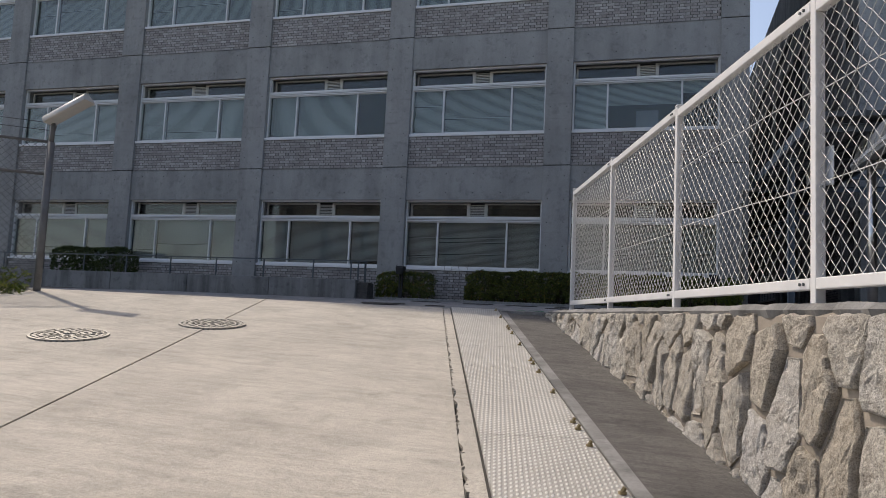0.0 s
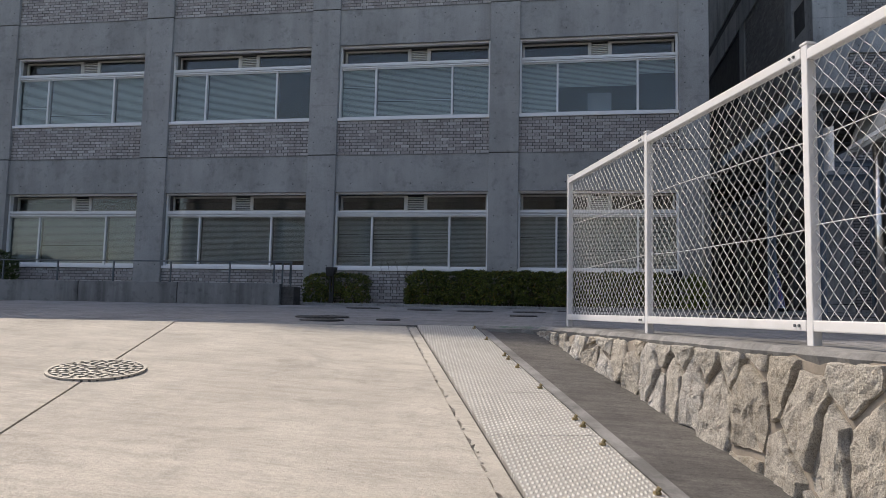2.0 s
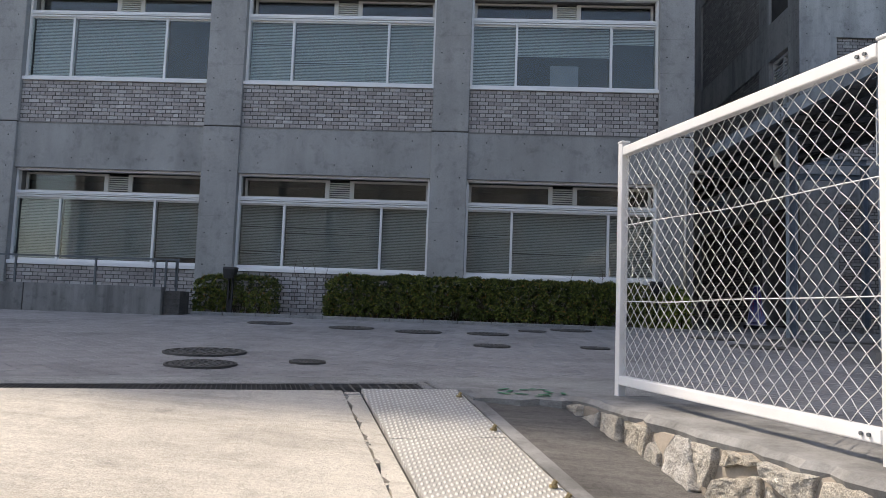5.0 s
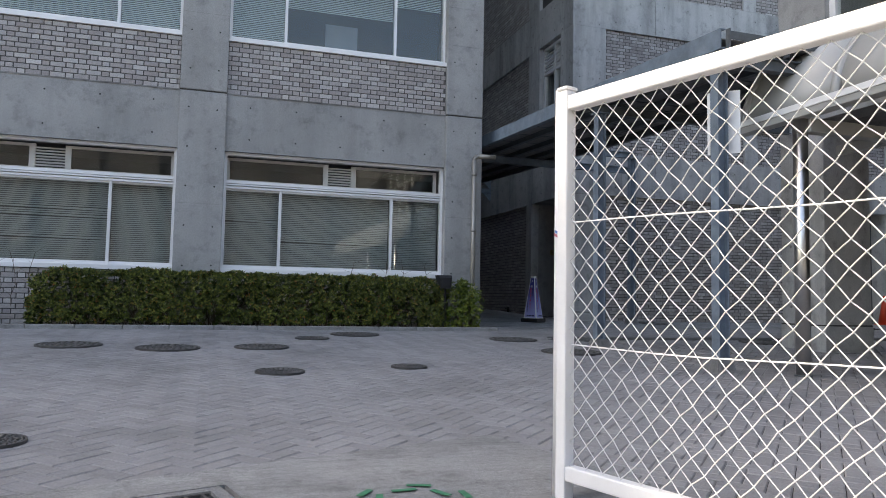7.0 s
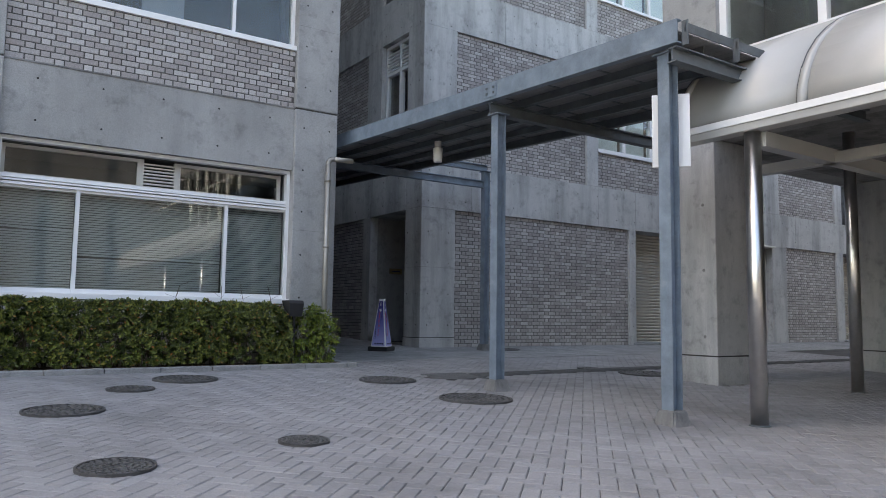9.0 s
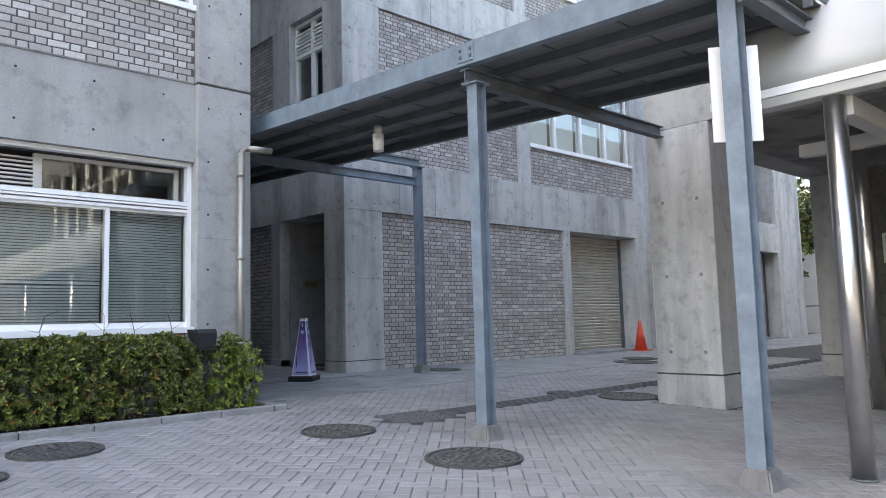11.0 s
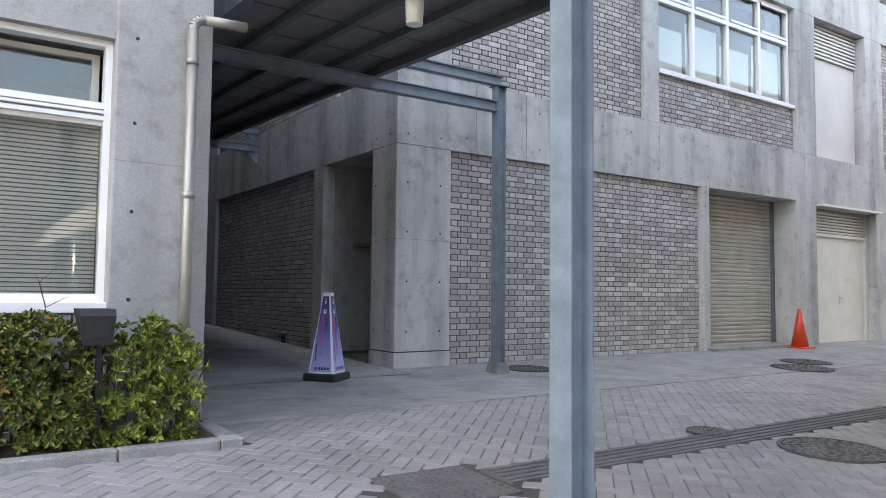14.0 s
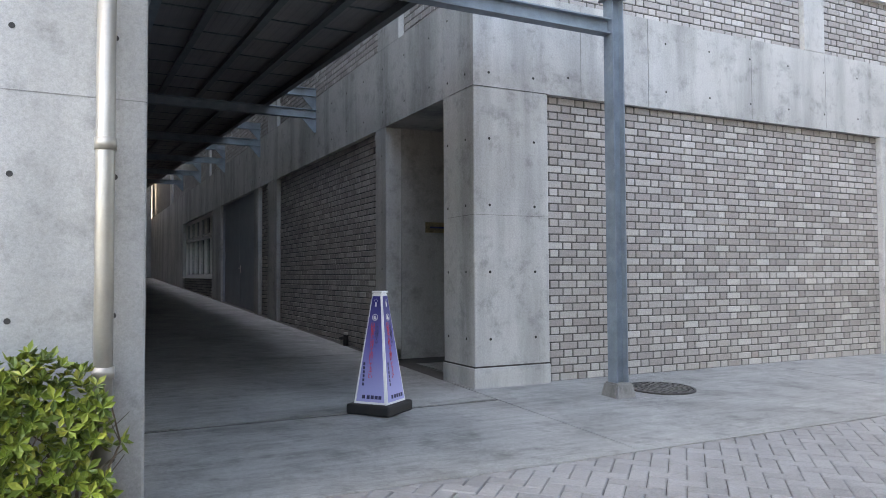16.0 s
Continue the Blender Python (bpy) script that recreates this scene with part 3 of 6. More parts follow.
d = thing("door_3", "cream painted double door under a wide louvre", "door", kind="structure")
part("frame", boxes((14.9, 14.98, BY + 0.2, BY + 0.35, 2.2, 4.98), (17.12, 17.2, BY + 0.2, BY + 0.35, 2.2, 4.98), (14.98, 17.12, BY + 0.2, BY + 0.35, 4.42, 4.48)), CREAM_FRAME, d)
part("leaf", boxes((14.98, 16.05, BY + 0.25, BY + 0.31, 2.24, 4.42)), DOOR_CREAM, d)
leaf = part("leaf", boxes((16.06, 17.12, BY + 0.255, BY + 0.315, 2.24, 4.42)), DOOR_CREAM, d)
part("louvre", boxes(*[(14.98, 17.12, BY + 0.22, BY + 0.28, 4.5 + i * 0.06, 4.535 + i * 0.06) for i in range(7)]), CREAM_FRAME, d)
part("rain_hood", boxes((14.88, 17.22, BY - 0.12, BY + 0.2, 4.96, 5.0)), CREAM_FRAME, d)
part("notice_plate", boxes((16.4, 16.75, BY + 0.248, BY + 0.252, 3.55, 3.63)), CREAM_FRAME, d)
handle(leaf, 16.15, BY + 0.25, 3.2, "x")
d = thing("door_4", "dark recessed doorway with a grey door", "door", kind="structure")
part("leaf", boxes((8.03, 8.09, 22.6, 23.5, 2.3, 4.6)), DOOR_GREY, d)
part("step", boxes((5.75, 8.09, 22.505, 23.935, 2.0, 2.36)), CONC_FLAT, d)
d = thing("door_5", "tall grey steel double door in the covered way", "door", kind="structure")
part("frame", boxes((BX + 0.05, BX + 0.2, 30.73, 30.8, 2.2, BB), (BX + 0.05, BX + 0.2, 34.23, 34.3, 2.2, BB)), DOOR_GREY, d)
leaf = part("leaf", boxes((BX + 0.09, BX + 0.15, 30.8, 32.51, 2.35, BB)), DOOR_GREY, d)
part("leaf", boxes((BX + 0.09, BX + 0.15, 32.53, 34.23, 2.35, BB)), DOOR_GREY, d)
handle(leaf, BX + 0.09, 32.4, 3.5, "y")
for yy in (30.82, 34.2):
    for zz in (2.8, 3.8, 4.8):
        part("hinge", boxes((BX + 0.06, BX + 0.1, yy - 0.03, yy + 0.03, zz - 0.08, zz + 0.08)), DOOR_GREY, d)
part("wall_fill", boxes((BX + 0.2, BX + 0.4, 30.73, 34.3, 1.8, BB)), STEEL_DARK, d)


def second_window(number, horizontal, a, b, z0, z1, cols, louvre_from=None):
    w = thing("window_%d" % number, "white framed window with small upper lights in brickwork", "window", kind="structure")

    def place(u0, u1, n0, n1, za, zb):
        return (u0, u1, BY + n0, BY + n1, za, zb) if horizontal else (BX + n0, BX + n1, u0, u1, za, zb)
    t = 0.06
    top = louvre_from if louvre_from else z0 + 0.62 * (z1 - z0)
    part("window_sill", boxes(place(a - 0.03, b + 0.03, 0.0, 0.2, z0 - 0.03, z0 + 0.03)), WHITE, w)
    part("window_frame", boxes(place(a, a + t, 0.1, 0.2, z0 + 0.03, z1), place(b - t, b, 0.1, 0.2, z0 + 0.03, z1), place(a + t, b - t, 0.1, 0.2, z1 - t, z1), place(a + t, b - t, 0.1, 0.2, z0 + 0.03, z0 + 0.09), place(a + t, b - t, 0.09, 0.19, top, top + 0.07)), WHITE, w)
    for i in range(1, cols):
        u = a + (b - a) * i / cols
        part("mullion", boxes(place(u - 0.035, u + 0.035, 0.095, 0.195, z0 + 0.09, z1 - t)), WHITE, w)
    part("pane", boxes(place(a + t, b - t, 0.15, 0.156, z0 + 0.09, z1 - t)), GLASS, w).visible_shadow = False
    if louvre_from:
        part("louvre", boxes(*[place(a + t, b - t, 0.1, 0.16, top + 0.1 + i * 0.07, top + 0.13 + i * 0.07) for i in range(int((z1 - top - 0.2) / 0.07))]), WHITE, w)
    else:
        for i in range(cols):
            u0, u1 = a + (b - a) * i / cols + 0.05, a + (b - a) * (i + 1) / cols - 0.05
            part("blind", boxes(place(u0, u1, 0.3, 0.31, z0 + 0.1, top - (0.1 if i % 2 else 0.3))), BLIND, w)
            part("vent_leaf", boxes(place(u0 + 0.02, u1 - 0.02, 0.08, 0.1, top + 0.09, top + 0.13), place(u0 + 0.02, u1 - 0.02, 0.08, 0.1, z1 - t - 0.05, z1 - t - 0.01)), WHITE, w)
    return w


second_window(111, True, 10.4, 14.2, 6.78, 8.68, 4)
second_window(112, False, 22.36, 23.56, 6.78, 8.66, 2, 8.0)
second_window(113, True, 10.4, 14.2, 10.44, 12.3, 4)
second_window(114, False, 35.5, 41, 3.3, BB, 6)
part("sill_wall", boxes((BX + 0.07, BX + 0.4, 35.5, 41, 1.8, 3.27)), MORTAR, second)
part("stained_lining", boxes((11.595, 11.6, BY + 0.1, BY + 0.5, 2.2, BB)), CONC_OLD, second)

# ---- canopy ----
canopy = thing("walkway_canopy", "blue-grey painted steel canopy over the covered way", "canopy")


def sloped(name, x0, x1, y0, y1, z0, z1, mat, label=""):
    """A member that follows the canopy's fall."""
    bm = bmesh.new()
    add_box(bm, x0, x1, y0, y1, z0, z1)
    for v in bm.verts:
        v.co.z += can_z(v.co.y)
    return part(name, bm, mat, canopy, label)


def i_beam(bm, x0, x1, y, z0, z1, w=0.05):
    """A steel I-section running along x."""
    e, k = 0.012, 0.005
    prof = [(-w, z0), (w, z0), (w, z0 + e), (k, z0 + e), (k, z1 - e), (w, z1 - e), (w, z1), (-w, z1), (-w, z1 - e), (-k, z1 - e), (-k, z0 + e), (-w, z0 + e)]
    lo, hi = [bm.verts.new((x0, y + a, b)) for a, b in prof], [bm.verts.new((x1, y + a, b)) for a, b in prof]
    for i in range(12):
        bm.faces.new((lo[i], hi[i], hi[(i + 1) % 12], lo[(i + 1) % 12]))
    bm.faces.new(lo), bm.faces.new(hi[::-1])


for y0, y1 in ((CY0, 16.35), (16.356, 20.3), (20.306, 26.0), (26.006, CY1)):
    sloped("fascia", CX0 - 0.012, CX0, y0, y1, 0.0, 0.2, STEEL_BLUE)
    sloped("fascia_flange", CX0, CX0 + 0.07, y0, y1, 0.0, 0.012, STEEL_BLUE)
    sloped("fascia_lip", CX0, CX0 + 0.05, y0, y1, 0.19, 0.2, STEEL_BLUE)
sloped("splice_plate", CX0 - 0.022, CX0 - 0.013, 16.25, 16.45, 0.03, 0.17, STEEL_BLUE)
for by in (16.29, 16.41):
    for bz in (0.07, 0.13):
        sloped("bolt", CX0 - 0.034, CX0 - 0.022, by - 0.012, by + 0.012, bz - 0.012, bz + 0.012, STEEL_DARK)
vs, fs = [], []
nx = int((CX1 - CX0) / 0.1)
for y in (CY0, CY1):                                   # folded roof sheet
    for i in range(nx + 1):
        for dx, dz in ((0.0, 0.1), (0.05, 0.1), (0.06, 0.102), (0.09, 0.102)):
            vs.append((CX0 + i * 0.1 + dx, y, can_z(y) + dz))
half = len(vs) // 2
fs = [(i, i + 1, half + i + 1, half + i) for i in range(half - 1)]
data_part("roof_deck", vs, fs, DECK, canopy, "grey folded sheet roof").modifiers.new("thick", "SOLIDIFY").thickness = 0.008
sloped("edge_channel", CX1 - 0.012, CX1, CY0, CY1, -0.03, 0.14, STEEL_DARK)
sloped("edge_flange", CX1 - 0.07, CX1 - 0.012, CY0, CY1, -0.03, -0.018, STEEL_DARK)
for x in (3.42, 3.9, 4.38):
    sloped("purlin", x - 0.035, x + 0.035, CY0 + 0.1, CY1, 0.0, 0.01, STEEL_DARK)
    sloped("purlin", x - 0.005, x + 0.005, CY0 + 0.1, CY1, 0.01, 0.098, STEEL_DARK)
for i in range(42):                                     # lap seams under the sheet
    y = 14.3 + i * 0.72
    sloped("sheet_seam", CX0 + 0.02, CX1 - 0.02, y - 0.012, y + 0.012, 0.085, 0.097, STEEL_DARK)
for y, x1, up in ((13.92, 6.13, False), (16.4, 6.13, False), (21.15, 6.46, True), (26.63, BX, True), (30.2, BX, True), (33.8, BX, True), (37.4, BX, True), (41, BX, True)):
    bm = bmesh.new()
    z = can_z(y)
    i_beam(bm, CX0 + 0.01, x1, y, z - 0.15, z - 0.02)
    part("cross_beam", bm, STEEL_DARK if y < 20 else STEEL_BLUE, canopy)
    if up:
        bm = bmesh.new()
        i_beam(bm, CX0 + 0.01, x1 + (0.1 if y < 22 else 0), y, z + 0.17, z + 0.29)
        part("upper_beam", bm, STEEL_BLUE, canopy)
        if y > 22:
            for zz in (z - 0.15, z + 0.17):
                bm = bmesh.new()
                vv = [bm.verts.new(p) for p in ((BX, y - 0.006, zz), (BX - 0.22, y - 0.006, zz), (BX - 0.03, y - 0.006, zz - 0.2), (BX, y - 0.006, zz - 0.2))]
                ww = [bm.verts.new(v.co + Vector((0, 0.012, 0))) for v in vv]
                bm.faces.new(vv), bm.faces.new(ww[::-1])
                for i in range(4):
                    bm.faces.new((vv[i], ww[i], ww[(i + 1) % 4], vv[(i + 1) % 4]))
                part("bracket", bm, STEEL_BLUE, canopy)
bm = bmesh.new()
for x0, x1 in ((3.0, 3.65), (3.7, 4.35), (4.4, 4.85)):
    add_box(bm, x0, x1, CY0 - 0.04, CY0 - 0.03, can_z(CY0) + 0.09, can_z(CY0) + 0.17)
    add_box(bm, x0, x0 + 0.012, CY0 - 0.06, CY0, can_z(CY0) - 0.02, can_z(CY0) + 0.19)
part("end_channel", bm, STEEL_DARK, canopy)


def h_post(x, y, zt, w, label, turn=0):
    p = thing("canopy_post", label, "post", pose(x, y, plaza_z(y), 0, 0, turn), group="canopy posts")
    h = zt - plaza_z(y)
    e, k = 0.01, 0.004                                  # rolled H-section
    prof = [(-w, -w), (w, -w), (w, -w + e), (k, -w + e), (k, w - e), (w, w - e), (w, w), (-w, w), (-w, w - e), (-k, w - e), (-k, -w + e), (-w, -w + e)]
    bm = bmesh.new()
    lo, hi = [bm.verts.new((a, b, 0)) for a, b in prof], [bm.verts.new((a, b, h)) for a, b in prof]
    for i in range(12):
        bm.faces.new((lo[i], lo[(i + 1) % 12], hi[(i + 1) % 12], hi[i]))
    part("shaft", bm, STEEL_BLUE, p)
    part("cap_plate", boxes((-w - 0.03, w + 0.03, -w - 0.03, w + 0.03, h - 0.012, h)), STEEL_BLUE, p)
    bm = bmesh.new()
    vv = [bm.verts.new((sx * r, sy * r, z)) for z, r in ((-0.05, 0.118), (0.12, 0.085)) for sx, sy in ((-1, -1), (1, -1), (1, 1), (-1, 1))]
    bm.faces.new(vv[4:])
    for i in range(4):
        bm.faces.new((vv[i], vv[(i + 1) % 4], vv[4 + (i + 1) % 4], vv[4 + i]))
    bmesh.ops.bevel(bm, geom=bm.edges[:], offset=0.012, segments=2, affect="EDGES")
    part("footing", bm, CONC_GUT_PALE, p, "pale concrete foot block")
    return p


h_post(3.05, 16.35, can_z(16.35) - 0.15, 0.058, "blue-grey steel post on a small concrete foot", 90)
pb = h_post(3.1, 14.08, can_z(14.1) - 0.02, 0.06, "blue-grey steel post carrying blank white boards", 90)
h_post(6.53, 21.15, can_z(21.15) + 0.17, 0.06, "blue-grey steel post before a brick wall", 90)
# blank boards on the post
for x0, x1 in ((-0.15, -0.004), (0.004, 0.165)):
    bd = thing("board", "blank white board fixed high behind a steel post", "sign board", pose(3.185, 14.13, 4.22, 0, 0, -48), group="blank boards")
    part("sheet", boxes((x0, x1, -0.01, 0.01, 0, 0.64), bevel=0.003), WHITE, bd)
    part("backing_rail", boxes((x0 * 0.9, x1 * 0.9, 0.011, 0.03, 0.1, 0.13)), STEEL_DARK, bd)

lamp = thing("ceiling_lamp", "white cylinder lamp hanging under the canopy", "lamp", pose(3.8, 18.7, can_z(18.7)))
bm = bmesh.new()
tube(bm, (0, 0, -0.3), (0, 0, -0.1), 0.06, 20, 0.07)
part("shade", bm, plain("opal_lamp_glass", (0.8, 0.8, 0.77), 0.35, vary=0.03), lamp)
bm = bmesh.new()
tube(bm, (0, 0, -0.1), (0, 0, 0.0), 0.05, 16)
part("socket", bm, GALV, lamp)

# rain pipe at the free corner of the main building
PIPE = plain("worn_metal_pipe", (0.36, 0.34, 0.30), 0.5, 0.6, vary=0.15, scale=3)
rp = thing("rain_pipe", "worn metal rain pipe on a concrete corner", "pipe")
bm = bmesh.new()
tube(bm, (2.5, 19.57, 2.1), (2.5, 19.57, 5.06), 0.038, 16)
part("riser", bm, PIPE, rp)
bm = bmesh.new()
pts = [Vector((2.5, 19.57, 5.06)) + Vector((0.08 * (1 - math.cos(a)), 0, 0.08 * math.sin(a))) for a in [i * math.pi / 12 for i in range(7)]]
for p, q in zip(pts, pts[1:]):
    tube(bm, p, q, 0.038, 16, caps=False)
tube(bm, pts[-1], (2.88, 19.57, 5.15), 0.038, 16)
part("elbow", bm, PIPE, rp)
for z in (2.9, 3.85, 4.8):
    bm = bmesh.new()
    tube(bm, (2.5, 19.57, z), (2.5, 19.57, z + 0.05), 0.044, 16)
    add_box(bm, 2.485, 2.515, 19.6, 19.66, z, z + 0.03)
    part("pipe_clip", bm, PIPE, rp)

# ---- porch roof ----
porch = thing("porch_roof", "pale curved sheet porch roof on stainless poles", "porch roof")


def vault(y0, y1, off):
    bm = bmesh.new()
    prof = [(3.75 + (RX - 3.75) * (1 - math.cos(a)) , 4.65 + off + 1.28 * math.sin(a)) for a in [i * math.pi / 24 for i in range(13)]]
    vs = [[bm.verts.new((x, y, z)) for x, z in prof] for y in (y0, y1)]
    for i in range(12):
        bm.faces.new((vs[0][i], vs[0][i + 1], vs[1][i + 1], vs[1][i])).smooth = True
    return bm


yv = 14.5
while yv > -2:
    ob = part("roof_sheet", vault(yv, yv - 1.19, 0), VAULT, porch)
    ob.modifiers.new("thick", "SOLIDIFY").thickness = 0.02
    ob = part("cover_strip", vault(yv + 0.005, yv - 0.035, 0.012), STEEL_DARK, porch)
    ob.modifiers.new("thick", "SOLIDIFY").thickness = 0.015
    ob = part("rib", vault(yv - 0.03, yv - 0.09, -0.06), VAULT, porch)
    ob.modifiers.new("thick", "SOLIDIFY").thickness = 0.08
    yv -= 1.2
part("gutter", boxes((3.66, 3.8, -2, 14.52, 4.53, 4.65), bevel=0.008), VAULT, porch)
part("gutter_lip", boxes((3.645, 3.66, -2, 14.53, 4.6, 4.66)), WHITE, porch)
part("under_beam", boxes((3.8, RX, 13.62, 13.74, 4.4, 4.53), (3.8, RX, 9.6, 9.72, 4.4, 4.53), (4.9, 5.0, -2, 14.4, 4.4, 4.5)), VAULT, porch)
for x, y, h in ((3.76, 13.72, 4.53), (7.23, 14.66, 5.25), (3.76, 9.7, 4.53), (3.76, 5.7, 4.53)):
    p = thing("stainless_pole", "brushed stainless round pole on the paving", "pole", pose(x, y, plaza_z(y)), group="stainless poles")
    bm = bmesh.new()
    tube(bm, (0, 0, -0.02), (0, 0, h - plaza_z(y)), 0.07, 28)
    part("shaft", bm, STAINLESS, p)
    bm = bmesh.new()
    tube(bm, (0, 0, 0), (0, 0, 0.012), 0.085, 28)
    part("collar", bm, STEEL_DARK, p)
sg = thing("wall_sign", "dark framed sign on the shaded inner wall", "sign")
part("frame", boxes((10.66, 10.695, 14.6, 15.5, 3.8, 3.84), (10.66, 10.695, 14.6, 15.5, 4.2, 4.24), (10.66, 10.695, 14.6, 14.64, 3.84, 4.2), (10.66, 10.695, 15.46, 15.5, 3.84, 4.2)), GALV, sg)
part("panel", boxes((10.67, 10.69, 14.64, 15.46, 3.84, 4.2)), STEEL_DARK, sg)
part("lettering", boxes((10.664, 10.669, 15.0, 15.3, 4.0, 4.04), (10.664, 10.669, 14.75, 14.9, 3.95, 4.05)), WHITE, sg)

# ---- chain-link fence on the stone wall ----
fence = thing("fence", "white painted chain-link fence on a rough stone wall", "fence")
FH = 1.525


def fz(u, h):
    return fence_z(u) + h * (FH + 0.0105 * u) / FH


def link_mesh(name, a, b, z0, z1, cell, r, parent, mat, m):
    """Woven wire between a and b along the local y axis: zigzag wires with hooked crossings."""
    vs, fs = [], []

    def strand(p, q, dv):
        p, q = Vector((dv, *p)), Vector((dv, *q))
        d = (q - p).normalized()
        s = d.cross(Vector((1, 0, 0))) * r
        t = Vector((r, 0, 0))
        o = len(vs)
        for c in (p, q):
            vs.extend(tuple(m @ (c + w)) for w in (s, t, -s, -t))
        fs.extend((o + i, o + (i + 1) % 4, o + 4 + (i + 1) % 4, o + 4 + i) for i in range(4))
    n = int((b - a) / cell)
    rows = int((z1 - z0) / cell)
    cx, cz = (b - a) / n, (z1 - z0) / rows
    rng = random.Random(5)
    jit = {}

    def node(i, j):
        if (i, j) not in jit:
            jit[i, j] = (rng.uniform(-0.06, 0.06) * cx, rng.uniform(-0.06, 0.06) * cz)
        jx, jz = jit[i, j]
        return (a + i * cx / 2 + (jx if 0 < i < 2 * n else 0), z0 + j * cz / 2 + (jz if 0 < j < 2 * rows else 0))
    for i in range(2 * n):
        for j in range(2 * rows):
            if (i + j) % 2 == 0:
                strand(node(i, j), node(i + 1, j + 1), r)
            else:
                strand(node(i, j + 1), node(i + 1, j), -r)
    ob = data_part(name, vs, fs, mat, parent, "woven galvanised wire mesh")
    ob["kind"] = "stuff"
    return ob


SPANS = 6
for i in range(SPANS + 1):
    u = -1.95 * i
    m = RAMP @ pose(0, u, fence_z(u))
    h = fz(u, FH) - fence_z(u)
    part("post", boxes((-0.025, 0.025, -0.025, 0.025, -0.02, h + 0.015), bevel=0.006, m=m), FENCE_WHITE, fence)
    part("post_cap", boxes((-0.029, 0.029, -0.029, 0.029, h + 0.015, h + 0.03), bevel=0.005, m=m), FENCE_WHITE, fence)
bm = bmesh.new()
tube(bm, (0.01, 0.046, -0.01), (0.01, 0.046, FH + 0.03), 0.02, 16)
bmesh.ops.transform(bm, matrix=RAMP @ pose(0, 0, fence_z(0)), verts=bm.verts)
part("end_post", bm, FENCE_WHITE, fence)
for i in range(SPANS):
    u1, u0 = -1.95 * i - 0.027, -1.95 * (i + 1) + 0.027
    tilt = (fence_z(u1) - fence_z(u0)) / (u1 - u0)
    shear = RAMP @ Matrix(((1, 0, 0, 0), (0, 1, 0, 0), (0, tilt, 1, fence_z(u1) - tilt * u1), (0, 0, 0, 1)))
    hh = fz((u0 + u1) / 2, FH) - fence_z((u0 + u1) / 2)
    part("top_rail", boxes((-0.026, 0.026, u0, u1, hh - 0.055, hh), bevel=0.006, m=shear), FENCE_WHITE, fence)
    part("bottom_rail", boxes((-0.026, 0.026, u0, u1, 0.07, 0.125), bevel=0.006, m=shear), FENCE_WHITE, fence)
    link_mesh("wire_mesh", u0, u1, 0.125, hh - 0.055, 0.082, 0.0021, fence, WIRE, shear)
    rng = random.Random(i)
    for f in (0.33, 0.64):
        bm = bmesh.new()
        pts = [Vector((0.006, u0 + (u1 - u0) * k / 10, 0.1 + f * 1.45 + 0.012 * math.sin(k * 0.35 + i * 1.7 + f * 5) + 0.003 * math.sin(k * 1.1 + f * 9))) for k in range(11)]
        rg = [[bm.verts.new(p + Vector((0.0028 * math.cos(1.047 * k), 0, 0.0028 * math.sin(1.047 * k)))) for k in range(6)] for p in pts]
        for r0, r1 in zip(rg, rg[1:]):
            for k in range(6):
                bm.faces.new((r0[k], r0[(k + 1) % 6], r1[(k + 1) % 6], r1[k]))
        bmesh.ops.transform(bm, matrix=shear, verts=bm.verts)
        part("tension_wire", bm, FENCE_WHITE, fence)
    for hz in (hh - 0.028, 0.097):
        bm = bmesh.new()
        for du in (0.05, 0.085):
            tube(bm, (-0.027, u0 + du, hz), (-0.034, u0 + du, hz), 0.008, 8)
        bmesh.ops.transform(bm, matrix=shear, verts=bm.verts)
        part("screw", bm, STEEL_DARK, fence)
st = thing("sticker", "small faded red and blue sticker on a fence post", "sticker", RAMP @ pose(0.0, 0.046, fence_z(0) + 0.98))
for z0, mt in ((0.0, plain("faded_red_print", (0.45, 0.12, 0.16), 0.5)), (0.012, plain("faded_blue_print", (0.08, 0.2, 0.5), 0.5))):
    part("print", boxes((-0.0125, -0.0095, -0.012, 0.012, z0, z0 + 0.009), m=Matrix.Rotation(0.5, 4, "X")), mt, st)

